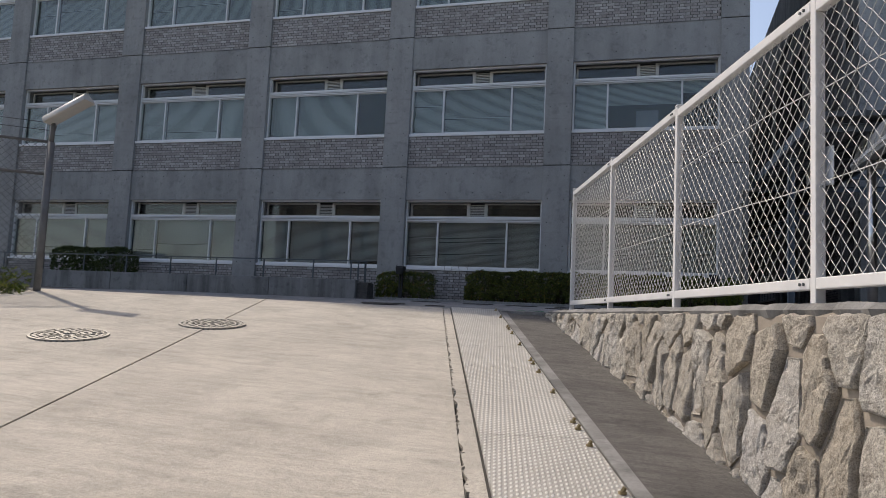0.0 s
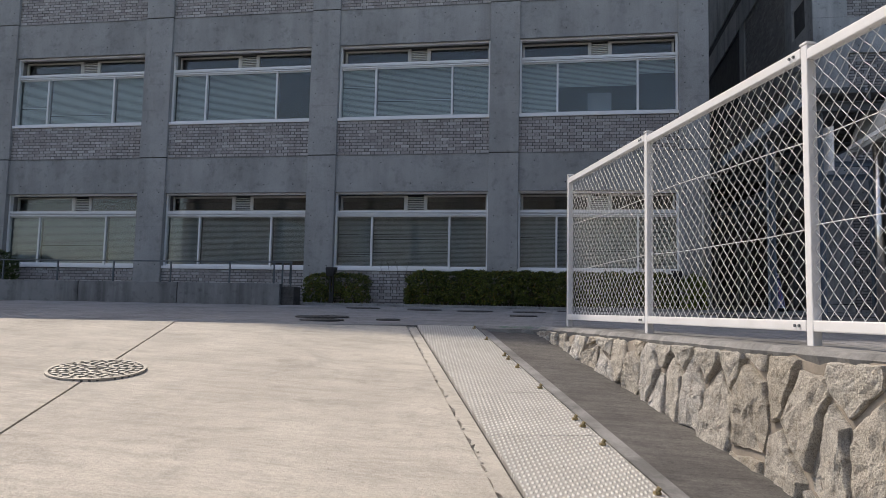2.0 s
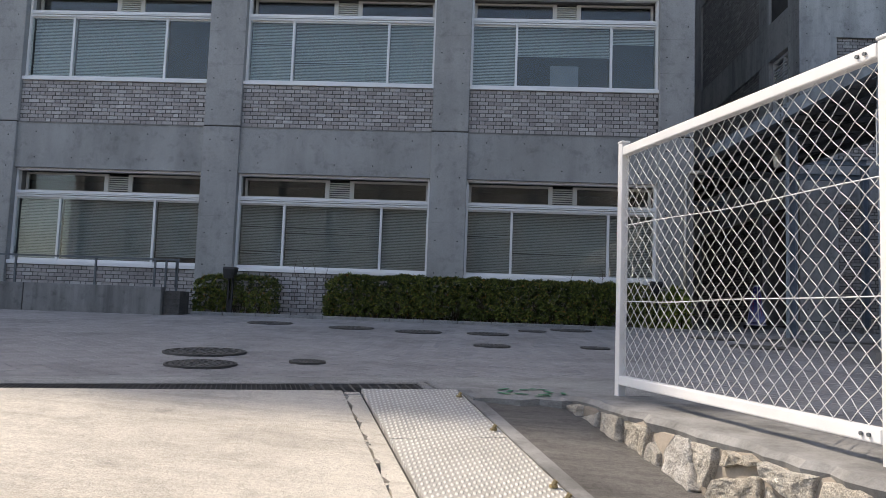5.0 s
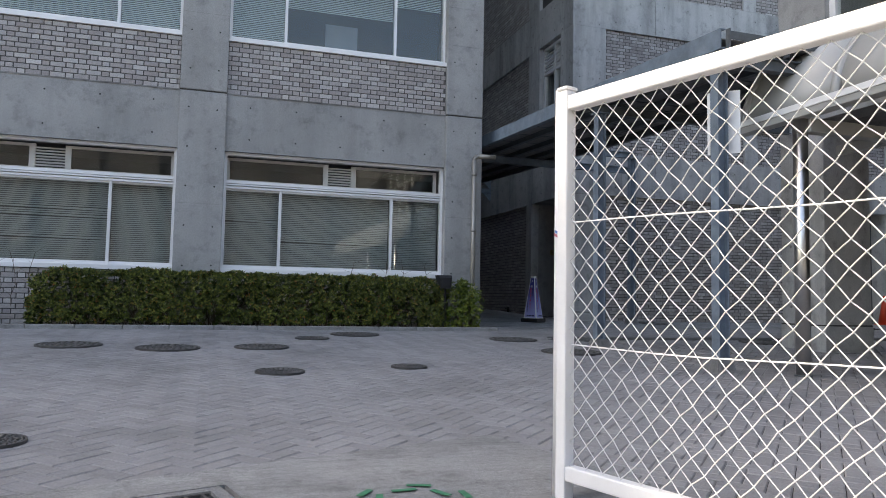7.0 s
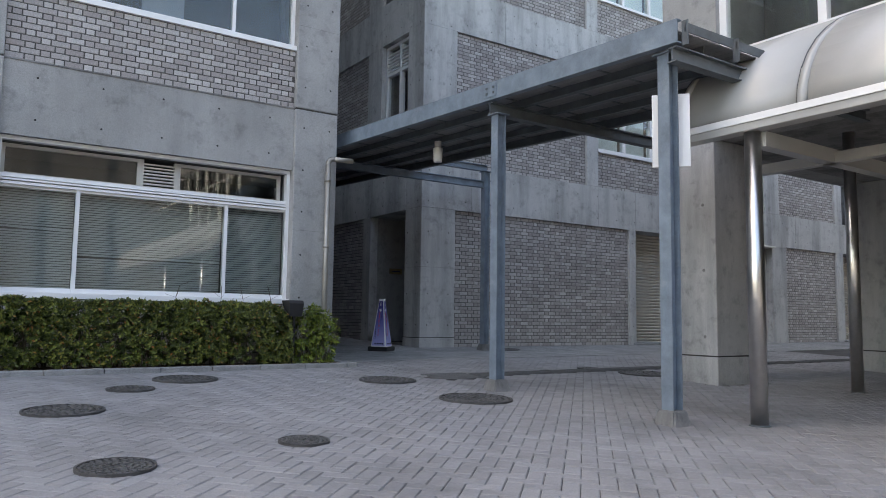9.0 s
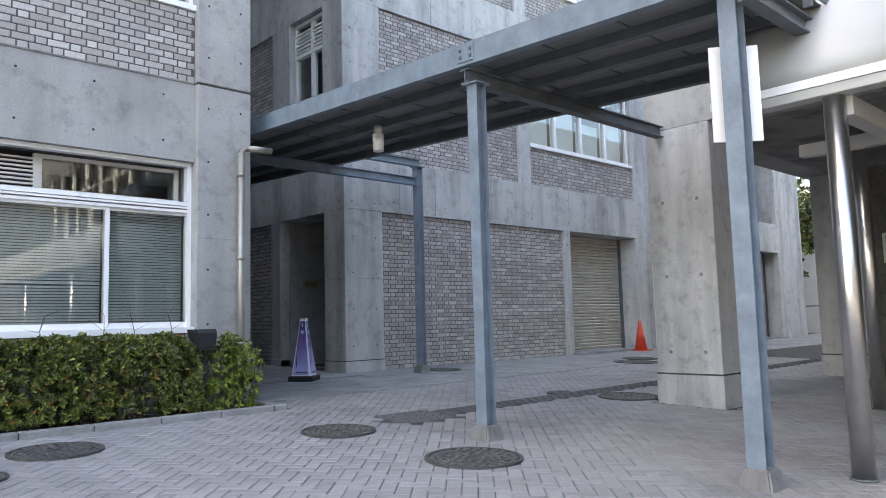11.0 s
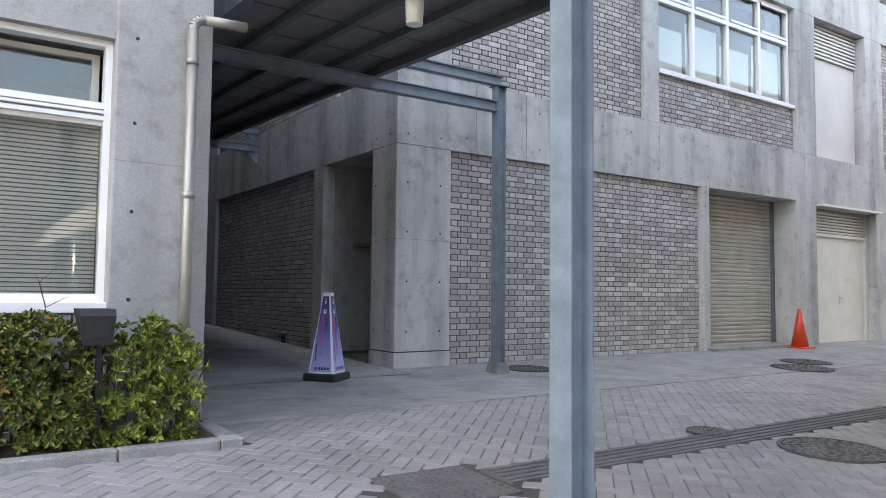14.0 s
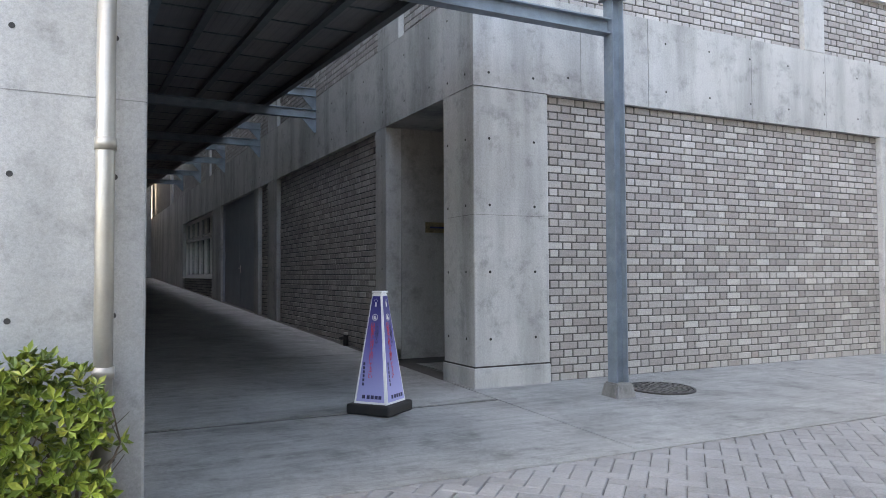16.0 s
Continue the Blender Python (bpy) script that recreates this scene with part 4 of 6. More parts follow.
# ---- steel drain covers with bolts ----
def tread_mat():
    m, nt, b = node_mat("tread_plate")
    tc = nt.nodes.new("ShaderNodeTexCoord")
    h = None
    for rot in (45, -45):
        mp = nt.nodes.new("ShaderNodeMapping")
        mp.inputs["Rotation"].default_value = (0, 0, radians(rot + 18.7))
        mp.inputs["Scale"].default_value = (44, 19, 0)
        nt.links.new(tc.outputs["Object"], mp.inputs["Vector"])
        v = nt.nodes.new("ShaderNodeTexVoronoi")
        v.inputs["Randomness"].default_value = 0.0
        v.inputs["Scale"].default_value = 1.0
        nt.links.new(mp.outputs["Vector"], v.inputs["Vector"])
        r = ramp_node(nt, v.outputs["Distance"], [(0.2, (1, 1, 1)), (0.36, (0, 0, 0))])
        h = r if h is None else mix_node(nt, "LIGHTEN", 1.0, h, r)
    c = ramp_node(nt, noise_node(nt, 3, 6, 0.65), [(0.3, (0.56, 0.55, 0.52)), (0.7, (0.70, 0.69, 0.66))])
    c = mix_node(nt, "MIX", 0.8, c, mix_node(nt, "MULTIPLY", 1.0, c, mix_node(nt, "MIX", h, (0.55, 0.53, 0.5), (1.0, 1.0, 1.0))))
    nt.links.new(c, b.inputs["Base Color"])
    b.inputs["Roughness"].default_value, b.inputs["Metallic"].default_value = 0.5, 0.2
    bump(nt, b, h, 0.9, 0.004)
    return m


TREAD = tread_mat()
BRASS = plain("dull_brass", (0.30, 0.24, 0.13), 0.5, 0.6, vary=0.3, scale=30)
edges = [0.45, -0.52, -1.48, -2.42, -3.36, -4.3, -5.2, -6.12, -7.06, -8.0, -8.95, -9.9]
for k, (u1, u0) in enumerate(zip(edges, edges[1:])):
    cov = thing("drain_cover", "pale galvanised tread-plate drain cover in the ramp", "drain cover", group="drain covers")
    bm = bmesh.new()
    pts = [on_ramp(v, u, dz) for dz in (-0.02, 0.014) for v, u in ((-1.495, u0 + 0.004), (-0.895, u0 + 0.004), (-0.895, u1 - 0.004), (-1.495, u1 - 0.004))]
    vv = [bm.verts.new(p) for p in pts]
    for q in ((4, 5, 6, 7), (0, 1, 5, 4), (1, 2, 6, 5), (2, 3, 7, 6), (3, 0, 4, 7)):
        bm.faces.new([vv[i] for i in q])
    plate = part("plate", bm, TREAD, cov)
    for du in (0.16, 0.30) if k % 2 else (0.12, 0.78):
        bm = bmesh.new()
        p = Vector(on_ramp(-0.93, u0 + du, 0.014))
        tube(bm, p, p + Vector((0, 0, 0.012)), 0.018, 6)
        tube(bm, p + Vector((0, 0, 0.012)), p + Vector((0.01, 0.0, 0.03)), 0.011, 6)
        part("bolt", bm, BRASS, plate)
# crumbling mortar beside the covers
rng = random.Random(3)
vs, fs = [], []
u, w0 = -11.0, -1.6
while u < 0.4:
    L = rng.uniform(0.025, 0.09)
    w1 = -1.6 + rng.uniform(-0.014, 0.016)
    o = len(vs)
    q = [(w0, u), (-1.511, u), (-1.511, u + L), (w1, u + L)]
    vs += [on_ramp(v, uu, -0.03) for v, uu in q] + [on_ramp(v, uu, -0.002) for v, uu in q]
    fs += [(o + 4, o + 5, o + 6, o + 7), (o, o + 4, o + 7, o + 3)]
    if rng.random() < 0.35:                     # loose crumbs in the crack
        o, a, b = len(vs), rng.uniform(-1.618, -1.6), rng.uniform(0.008, 0.022)
        q = [(a, u), (a + b, u + b * 0.3), (a + b * 0.8, u + b), (a - b * 0.2, u + b * 0.8)]
        vs += [on_ramp(v, uu, -0.03) for v, uu in q] + [on_ramp(v, uu, rng.uniform(-0.004, 0.006)) for v, uu in q]
        fs += [(o + 4, o + 5, o + 6, o + 7)] + [(o + i, o + (i + 1) % 4, o + 4 + (i + 1) % 4, o + 4 + i) for i in range(4)]
    u, w0 = u + L, w1
ob = tagged(data_part("mortar_strip", vs, fs, CONC_RAMP), "crumbling grey mortar strip along the steel covers", "mortar", kind="stuff")

# grating across the top of the ramp
gr = thing("floor_grating", "dark steel grating across the top of the ramp", "grating")
vs, fs = [], []


def bar(v0, v1, u0, u1, h=0.0, d=0.03):
    o = len(vs)
    for dz in (-d, h):
        for v, uu in ((v0, u0), (v1, u0), (v1, u1), (v0, u1)):
            p = ORG + AV * v + AX * uu
            vs.append((p.x, p.y, plaza_z(p.y) + dz))
    fs.extend([(o + 4, o + 5, o + 6, o + 7)] + [(o + i, o + (i + 1) % 4, o + 4 + (i + 1) % 4, o + 4 + i) for i in range(4)])


v = -1.08
while v > -1.75:
    vs, fs = [], []
    bar(v - 0.012, v, 0.40, 0.84)
    data_part("grating_bar", vs, fs, IRON, gr)
    v -= 0.062
for k in range(9):
    vs, fs = [], []
    bar(-1.75, -1.06, 0.40 + k * 0.054, 0.412 + k * 0.054, -0.001)
    data_part("grating_bar", vs, fs, IRON, gr)
vs, fs = [], []
v = -1.78
while v > -9.5:
    bar(v - 0.006, v, 0.40, 0.84)
    v -= 0.03
for k in range(15):
    bar(-9.5, -1.78, 0.40 + k * 0.031, 0.408 + k * 0.031)
data_part("fine_grid", vs, fs, IRON, gr)
vs, fs = [], []
bar(-9.6, -1.0, 0.36, 0.395, 0.004), bar(-9.6, -1.0, 0.845, 0.89, 0.004), bar(-1.05, -1.0, 0.395, 0.845, 0.004)
data_part("kerb_angle", vs, fs, CONC_FLAT, gr)
vs, fs = [], []
bar(-9.6, -1.0, 0.38, 0.86, -0.12, 0.2)
data_part("channel_floor", vs, fs, BLACK, gr)


# ---- manhole covers ----
def cover_mat(name, hi, lo):
    m, nt, b = node_mat(name)
    n = noise_node(nt, 9, 4, 0.6)
    c = ramp_node(nt, n, [(0.3, lo), (0.7, hi)])
    nt.links.new(c, b.inputs["Base Color"])
    b.inputs["Roughness"].default_value, b.inputs["Metallic"].default_value = 0.6, 0.5
    return m


IRON_WORN = cover_mat("worn_iron", (0.46, 0.44, 0.40), (0.30, 0.29, 0.27))


def manhole(x, y, r, n, label, bright=False, z=None, pattern=True):
    on_slope = z is not None
    zz = z if on_slope else plaza_z(y)
    tilt = Matrix.Rotation(math.atan(0.135), 4, AV) if on_slope else Matrix.Rotation(math.atan(0.0336), 4, "X")
    t = thing("manhole_cover", label, "manhole cover", Matrix.Translation((x, y, zz)) @ tilt, group="manhole covers")
    bm = bmesh.new()
    tube(bm, (0, 0, -0.03), (0, 0, 0.008), r, 40)
    part("disc", bm, IRON, t)
    bm = bmesh.new()
    ring = [[bm.verts.new((q * math.cos(a), q * math.sin(a), zr)) for a in [2 * math.pi * k / 48 for k in range(48)]] for q, zr in ((r * 1.0, -0.02), (r * 1.0, 0.016), (r * 0.93, 0.016), (r * 0.93, 0.006))]
    for i in range(3):
        for k in range(48):
            bm.faces.new((ring[i][k], ring[i][(k + 1) % 48], ring[i + 1][(k + 1) % 48], ring[i + 1][k]))
    part("rim", bm, IRON_WORN if bright else IRON, t)
    if pattern:
        bm = bmesh.new()
        for ri, cnt in ((0.84, 26), (0.68, 20), (0.52, 16), (0.36, 10), (0.2, 6)):
            for k in range(cnt):
                a = 2 * math.pi * (k + (0.5 if int(ri * 100) % 3 else 0)) / cnt
                w = math.pi * ri * r / cnt * 0.72
                add_box(bm, -w, w, -0.045 * r, 0.045 * r, 0.006, 0.015, m=pose(ri * r * math.cos(a), ri * r * math.sin(a), 0, 0, 0, math.degrees(a) + 90 + (35 if k % 2 else -35)))
        part("tread_pattern", bm, IRON_WORN if bright else cover_mat("iron_tread", (0.15, 0.145, 0.14), (0.10, 0.098, 0.095)), t)
    return t


for v, u in ((-4.87, -2.8), (-3.93, -1.84)):
    p = on_ramp(v, u)
    manhole(p[0], p[1], 0.32, 0, "worn pale iron manhole cover in the concrete ramp", True, p[2] + 0.002)
for x, y, r in ((-3.69, 12.5, 0.36), (-3.38, 11.58, 0.27), (-1.1, 14.42, 0.21), (0.1, 14.66, 0.17), (-1.11, 16.5, 0.3), (-2.09, 16.42, 0.33), (-3.1, 16.75, 0.33), (-4.43, 17.2, 0.34), (0.28, 18.25, 0.34), (-0.4, 17.62, 0.22), (2.36, 17.5, 0.33), (2.42, 15.88, 0.36), (-2.66, 12.02, 0.15)):
    manhole(x, y, r, 0, "dark cast-iron manhole cover set in grey pavers" if r > 0.25 else "small dark iron access cover set in grey pavers")
for x, y, r in ((7.1, 21.25, 0.3), (5.95, 17.86, 0.17), (6.25, 17.08, 0.36), (11.6, 20.3, 0.35), (10.8, 19.9, 0.4)):
    manhole(x, y, r, 0, "dark iron cover in the paving before the brick wall", pattern=r < 0.45)

# ---- kerb, hedges, planter ----
kerb = tagged(thing("kerb", "weathered pale concrete kerb round the hedge bed", "kerb", kind="structure"))
x = -6.4
while x < 2.6:
    x1 = min(x + 0.6, 2.75)
    part("kerb_stone", boxes((x, x1 - 0.006, 19.0, 19.11, plaza_z(19.0) - 0.1, plaza_z(19) + 0.06), bevel=0.012), CONC_FLAT, kerb)
    x += 0.6
part("kerb_stone", boxes((2.63, 2.75, 19.115, 19.65, plaza_z(19.0) - 0.1, plaza_z(19) + 0.06), bevel=0.012), CONC_FLAT, kerb)
rng = random.Random(8)
vs, fs = [], []
nxx, nyy = 90, 7
for j in range(nyy):
    for i in range(nxx):
        vs.append((-6.4 + 9.03 * i / (nxx - 1), 19.11 + 0.55 * j / (nyy - 1), plaza_z(19.2) + rng.uniform(-0.01, 0.05)))
for j in range(nyy - 1):
    for i in range(nxx - 1):
        o = j * nxx + i
        fs.append((o, o + 1, o + nxx + 1, o + nxx))
tagged(data_part("soil_bed", vs, fs, SOIL), "brown soil with dry leaves under the hedge", "soil", kind="stuff")


def leaf_mat(name, stops):
    m, nt, b = node_mat(name)
    ge = nt.nodes.new("ShaderNodeNewGeometry")
    c = ramp_node(nt, ge.outputs["Random Per Island"], stops)
    c = mix_node(nt, "MULTIPLY", 0.5, c, ramp_node(nt, noise_node(nt, 2.0, 4, 0.6), [(0.3, (0.45, 0.5, 0.4)), (0.7, (1, 1, 1))]))
    nt.links.new(c, b.inputs["Base Color"])
    b.inputs["Roughness"].default_value = 0.42
    b.inputs["Subsurface Weight"].default_value = 0.0
    return m


LEAF = leaf_mat("azalea_leaf", [(0.0, (0.035, 0.05, 0.014)), (0.4, (0.078, 0.10, 0.024)), (0.7, (0.15, 0.18, 0.036)), (0.94, (0.29, 0.30, 0.07)), (1.0, (0.36, 0.13, 0.04))])
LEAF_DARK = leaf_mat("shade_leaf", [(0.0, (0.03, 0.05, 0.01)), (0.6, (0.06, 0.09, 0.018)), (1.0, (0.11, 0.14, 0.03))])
LEAF_YOUNG = leaf_mat("young_leaf", [(0.0, (0.05, 0.085, 0.014)), (0.4, (0.11, 0.155, 0.022)), (0.8, (0.20, 0.25, 0.035)), (1.0, (0.34, 0.34, 0.07))])
TWIG = plain("shrub_twig", (0.10, 0.075, 0.055), 0.9, vary=0.3, scale=12)


def rosettes(rng, points, size, vs, fs):
    """Whorls of narrow folded leaves at twig tips."""
    for p, n in points:
        n = n.normalized()
        a = n.orthogonal().normalized()
        b = n.cross(a)
        k = rng.randint(5, 7)
        ph = rng.random() * 6.28
        for i in range(k):
            an = ph + 6.283 * i / k + rng.uniform(-0.3, 0.3)
            d = (a * math.cos(an) + b * math.sin(an)) * rng.uniform(0.7, 1.0) + n * rng.uniform(0.15, 0.9)
            L = size * rng.uniform(0.7, 1.2)
            s = d.cross(n).normalized() * L * 0.23
            tip = p + d.normalized() * L
            mid = p + d.normalized() * L * 0.55
            o = len(vs)
            vs.extend((tuple(p), tuple(mid + s + n * 0.12 * L * 0.3), tuple(tip), tuple(mid - s + n * 0.12 * L * 0.3), tuple(mid - n * 0.01)))
            fs.extend(((o, o + 4, o + 1), (o + 4, o + 2, o + 1), (o, o + 3, o + 4), (o + 4, o + 3, o + 2)))


def shrub(name, x0, x1, y0, y1, z0, z1, count, size, label, seed, mat, loose=0.05, group=""):
    t = thing(name, label, "hedge" if name == "hedge" else "shrub", pose((x0 + x1) / 2, (y0 + y1) / 2, z0), group=group)
    c = Vector(((x0 + x1) / 2, (y0 + y1) / 2, z0))
    rng = random.Random(seed)
    pts, stems = [], []
    hx, hy, h = (x1 - x0) / 2, (y1 - y0) / 2, z1 - z0
    while len(pts) < count:
        face = rng.random()
        x, y, z = rng.uniform(-hx, hx), rng.uniform(-hy, hy), h * rng.uniform(0.06, 1.0) ** 0.8
        if face < 0.42:
            y, n = -hy, Vector((rng.uniform(-0.4, 0.4), -1, rng.uniform(0, 0.8)))
        elif face < 0.78:
            z, n = h, Vector((rng.uniform(-0.5, 0.5), rng.uniform(-0.6, 0.4), 1))
        elif face < 0.9:
            x, n = (hx, Vector((1, rng.uniform(-0.5, 0.2), rng.uniform(0, 0.8)))) if rng.random() < 0.7 else (-hx, Vector((-1, -0.2, 0.4)))
        else:
            n = Vector((rng.uniform(-1, 1), -0.6, rng.uniform(0, 1)))
        # rounded shoulders and a lumpy outline with gaps
        q = Vector((x, y, z))
        lump = noise.noise((q + c) * 2.6) * 0.5 + noise.noise((q + c) * 6.5) * 0.5
        if lump < -0.16 and rng.random() < 0.8:
            continue
        round_off = max(0, z / h - 0.8) * 0.5 * hy
        q.y += round_off if y < 0 else -round_off
        q += n.normalized() * (lump * 0.1 + rng.uniform(-loose, loose * 0.6))
        ex = min(hx - abs(x), hx) / max(hx, 1e-3)
        q.z = max(0.03, q.z - (0.16 * max(0, 1 - (hx - abs(x)) / 0.25) ** 2) * h)
        pts.append((q, n))
    vs, fs = [], []
    rosettes(rng, pts, size, vs, fs)
    data_part("foliage", vs, fs, mat, t)["kind"] = "stuff"
    bm = bmesh.new()
    for _ in range(int(14 * (x1 - x0) + 10)):
        b0 = Vector((rng.uniform(-hx, hx) * 0.85, rng.uniform(-hy, hy) * 0.5, 0.0))
        p = b0
        r = rng.uniform(0.006, 0.012)
        for s in range(4):
            q = p + Vector((rng.uniform(-0.1, 0.1), rng.uniform(-0.09, 0.06), h * 0.22))
            tube(bm, p, q, r, 5, r * 0.75, caps=False)
            if s > 0:
                tube(bm, p, p + Vector((rng.uniform(-0.15, 0.15), rng.uniform(-0.15, 0.1), h * 0.16)), r * 0.6, 4, r * 0.3, caps=False)
            p, r = q, r * 0.75
    part("branchwork", bm, TWIG, t)["kind"] = "stuff"
    return t


shrub("hedge", -4.0, 1.84, 19.18, 19.62, 2.22, 3.0, 5000, 0.05, "clipped evergreen hedge in a kerbed bed below the windows", 1, LEAF)
# Second leaf layer in darker green; the hedge's inner shade is in its colour.
shrub("hedge", -3.95, 1.65, 19.35, 19.62, 2.22, 2.88, 2000, 0.055, "inner leaves of the clipped hedge, coloured dark for the shade within", 11, LEAF_DARK, 0.1)
shrub("shrub", 1.93, 2.5, 19.2, 19.55, 2.22, 2.94, 400, 0.052, "loose young azalea shrub at the building corner", 2, LEAF_YOUNG, 0.16)
shrub("shrub", -6.4, -4.98, 19.16, 19.62, 2.22, 2.92, 1150, 0.052, "rounded evergreen shrub at the end of the bed", 3, LEAF)
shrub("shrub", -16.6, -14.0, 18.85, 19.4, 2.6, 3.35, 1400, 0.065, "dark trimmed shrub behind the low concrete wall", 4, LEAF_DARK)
# bare twigs sticking out of the hedge
tw = thing("bare_twigs", "thin bare twigs standing above the hedge", "twigs")
rng = random.Random(12)
for x in (-4.4, -4.25, -4.05, 0.9, 1.25, 1.6, -4.6, 0.4):
    bm = bmesh.new()
    p = Vector((x, 19.35, 2.5))
    for s in range(5):
        q = p + Vector((rng.uniform(-0.05, 0.05), rng.uniform(-0.03, 0.03), 0.15))
        tube(bm, p, q, 0.004, 5, 0.003, caps=False)
        for _ in range(2):
            tube(bm, q, q + Vector((rng.uniform(-0.14, 0.14), rng.uniform(-0.05, 0.05), rng.uniform(0.03, 0.12))), 0.002, 4, 0.001, caps=False)
        p = q
    part("twig", bm, TWIG, tw)

# low concrete planter wall with rail
pw = thing("planter_wall", "low stained concrete wall with a thin steel rail", "wall")
for x0, x1 in ((-9.2, -6.75), (-11.7, -9.215), (-14.2, -11.715), (-16.7, -14.215), (-19.5, -16.715), (-24, -19.515)):
    part("wall_block", boxes((x0, x1, 18.55, 18.75, 1.8, 2.68), bevel=0.01), CONC_GUT_PALE, pw)
part("end_block", boxes((-6.74, -6.45, 18.65, 19.07, 1.8, 2.62), bevel=0.01), CONC_GUT_SHADE, pw)
part("fill", boxes((-24, -6.75, 18.75, 19.5, 1.8, 2.6)), SOIL, pw)
for i in range(13):
    x = -6.55 - i * 1.45
    part("rail_post", boxes((x - 0.015, x + 0.015, 18.65, 18.68, 2.68, 3.15)), STEEL_DARK, pw)
part("rail", boxes((-24, -6.5, 18.65, 18.68, 3.15, 3.18)), STEEL_DARK, pw)
part("rail_end", boxes((-6.55, -6.52, 18.65, 18.68, 2.62, 3.15), (-6.75, -6.72, 18.65, 18.68, 2.68, 3.15), (-6.95, -6.92, 18.65, 18.68, 2.68, 3.15)), STEEL_DARK, pw)


def floodlight(x, y):
    t = thing("garden_floodlight", "black angular floodlight on a flat post in the hedge", "lamp", pose(x, y, plaza_z(y)), group="garden floodlights")
    part("post", boxes((-0.05, -0.02, -0.02, 0.02, 0, 0.68), (0.02, 0.05, -0.02, 0.02, 0, 0.68), (-0.02, 0.02, -0.012, 0.012, 0.05, 0.3)), BLACK, t)
    bm = bmesh.new()
    prof = [(-0.16, 0.66), (0.1, 0.78), (0.1, 0.87), (-0.14, 0.87), (-0.17, 0.83)]
    sides = [[bm.verts.new((sx * (0.15 if z > 0.8 else 0.12), yy, z)) for yy, z in prof] for sx in (-1, 1)]
    bm.faces.new(sides[0]), bm.faces.new(sides[1][::-1])
    for i in range(5):
        bm.faces.new((sides[0][i], sides[1][i], sides[1][(i + 1) % 5], sides[0][(i + 1) % 5]))
    bmesh.ops.recalc_face_normals(bm, faces=bm.faces)
    bmesh.ops.scale(bm, vec=(0.66, 1, 1), verts=bm.verts)
    part("housing", bm, BLACK, t)
    part("lens", boxes((-0.065, 0.065, -0.172, -0.168, 0.7, 0.8)), BLACK, t)
    return t


floodlight(1.87, 19.22)
floodlight(-5.72, 19.1)

# ---- pyramid sign and traffic cone ----
INDIGO = plain("indigo_print", (0.05, 0.04, 0.22), 0.4, vary=0.05)


def pyramid_print():
    m, nt, b = node_mat("violet_print")
    tc, sx = nt.nodes.new("ShaderNodeTexCoord"), nt.nodes.new("ShaderNodeSeparateXYZ")
    nt.links.new(tc.outputs["Object"], sx.inputs[0])
    c = ramp_node(nt, sx.outputs["Z"], [(0.15, (0.36, 0.37, 0.66)), (0.5, (0.13, 0.13, 0.40)), (0.82, (0.035, 0.033, 0.19))])
    nt.links.new(c, b.inputs["Base Color"])
    b.inputs["Roughness"].default_value = 0.4
    return m


PRINT = pyramid_print()
INK = plain("navy_ink", (0.03, 0.03, 0.1), 0.5, vary=0.05)
RED_INK = plain("red_ink", (0.6, 0.05, 0.06), 0.5, vary=0.05)
sign = thing("pyramid_sign", "violet four-sided pyramid notice on a black rubber base", "sign", pose(4.46, 21.4, plaza_z(21.4), 0, 0, -52.5))
bm = bmesh.new()
add_box(bm, -0.185, 0.185, -0.185, 0.185, 0, 0.08, bevel=0.018)
part("base", bm, BLACK, sign, "black rubber base")
B0, B1, Z0, Z1 = 0.142, 0.042, 0.08, 0.89
bm = bmesh.new()
vv = [bm.verts.new((sx * r, sy * r, z)) for z, r in ((Z0, B0), (Z1, B1)) for sx, sy in ((-1, -1), (1, -1), (1, 1), (-1, 1))]
bm.faces.new(vv[4:])
for i in range(4):
    bm.faces.new((vv[i], vv[(i + 1) % 4], vv[4 + (i + 1) % 4], vv[4 + i]))
bmesh.ops.bevel(bm, geom=bm.edges[:], offset=0.006, segments=2, affect="EDGES")
part("shell", bm, WHITE, sign, "white plastic edges")
part("cap", boxes((-0.045, 0.045, -0.045, 0.045, Z1, Z1 + 0.018), bevel=0.005), WHITE, sign)


def text_mesh(body, size, mat, parent, m, spacing=1.0):
    cu = bpy.data.curves.new("lettering", "FONT")
    cu.body, cu.size, cu.align_x, cu.space_line, cu.extrude, cu.resolution_u = body, size, "CENTER", spacing, 0.0008, 2
    tmp = new("lettering_curve", cu)
    me = bpy.data.meshes.new_from_object(tmp.evaluated_get(bpy.context.evaluated_depsgraph_get()))
    bpy.data.objects.remove(tmp)
    me.materials.clear()
    me.materials.append(mat)
    ob = new("lettering", me)
    ob.parent = parent
    ob.matrix_local = m
    return ob


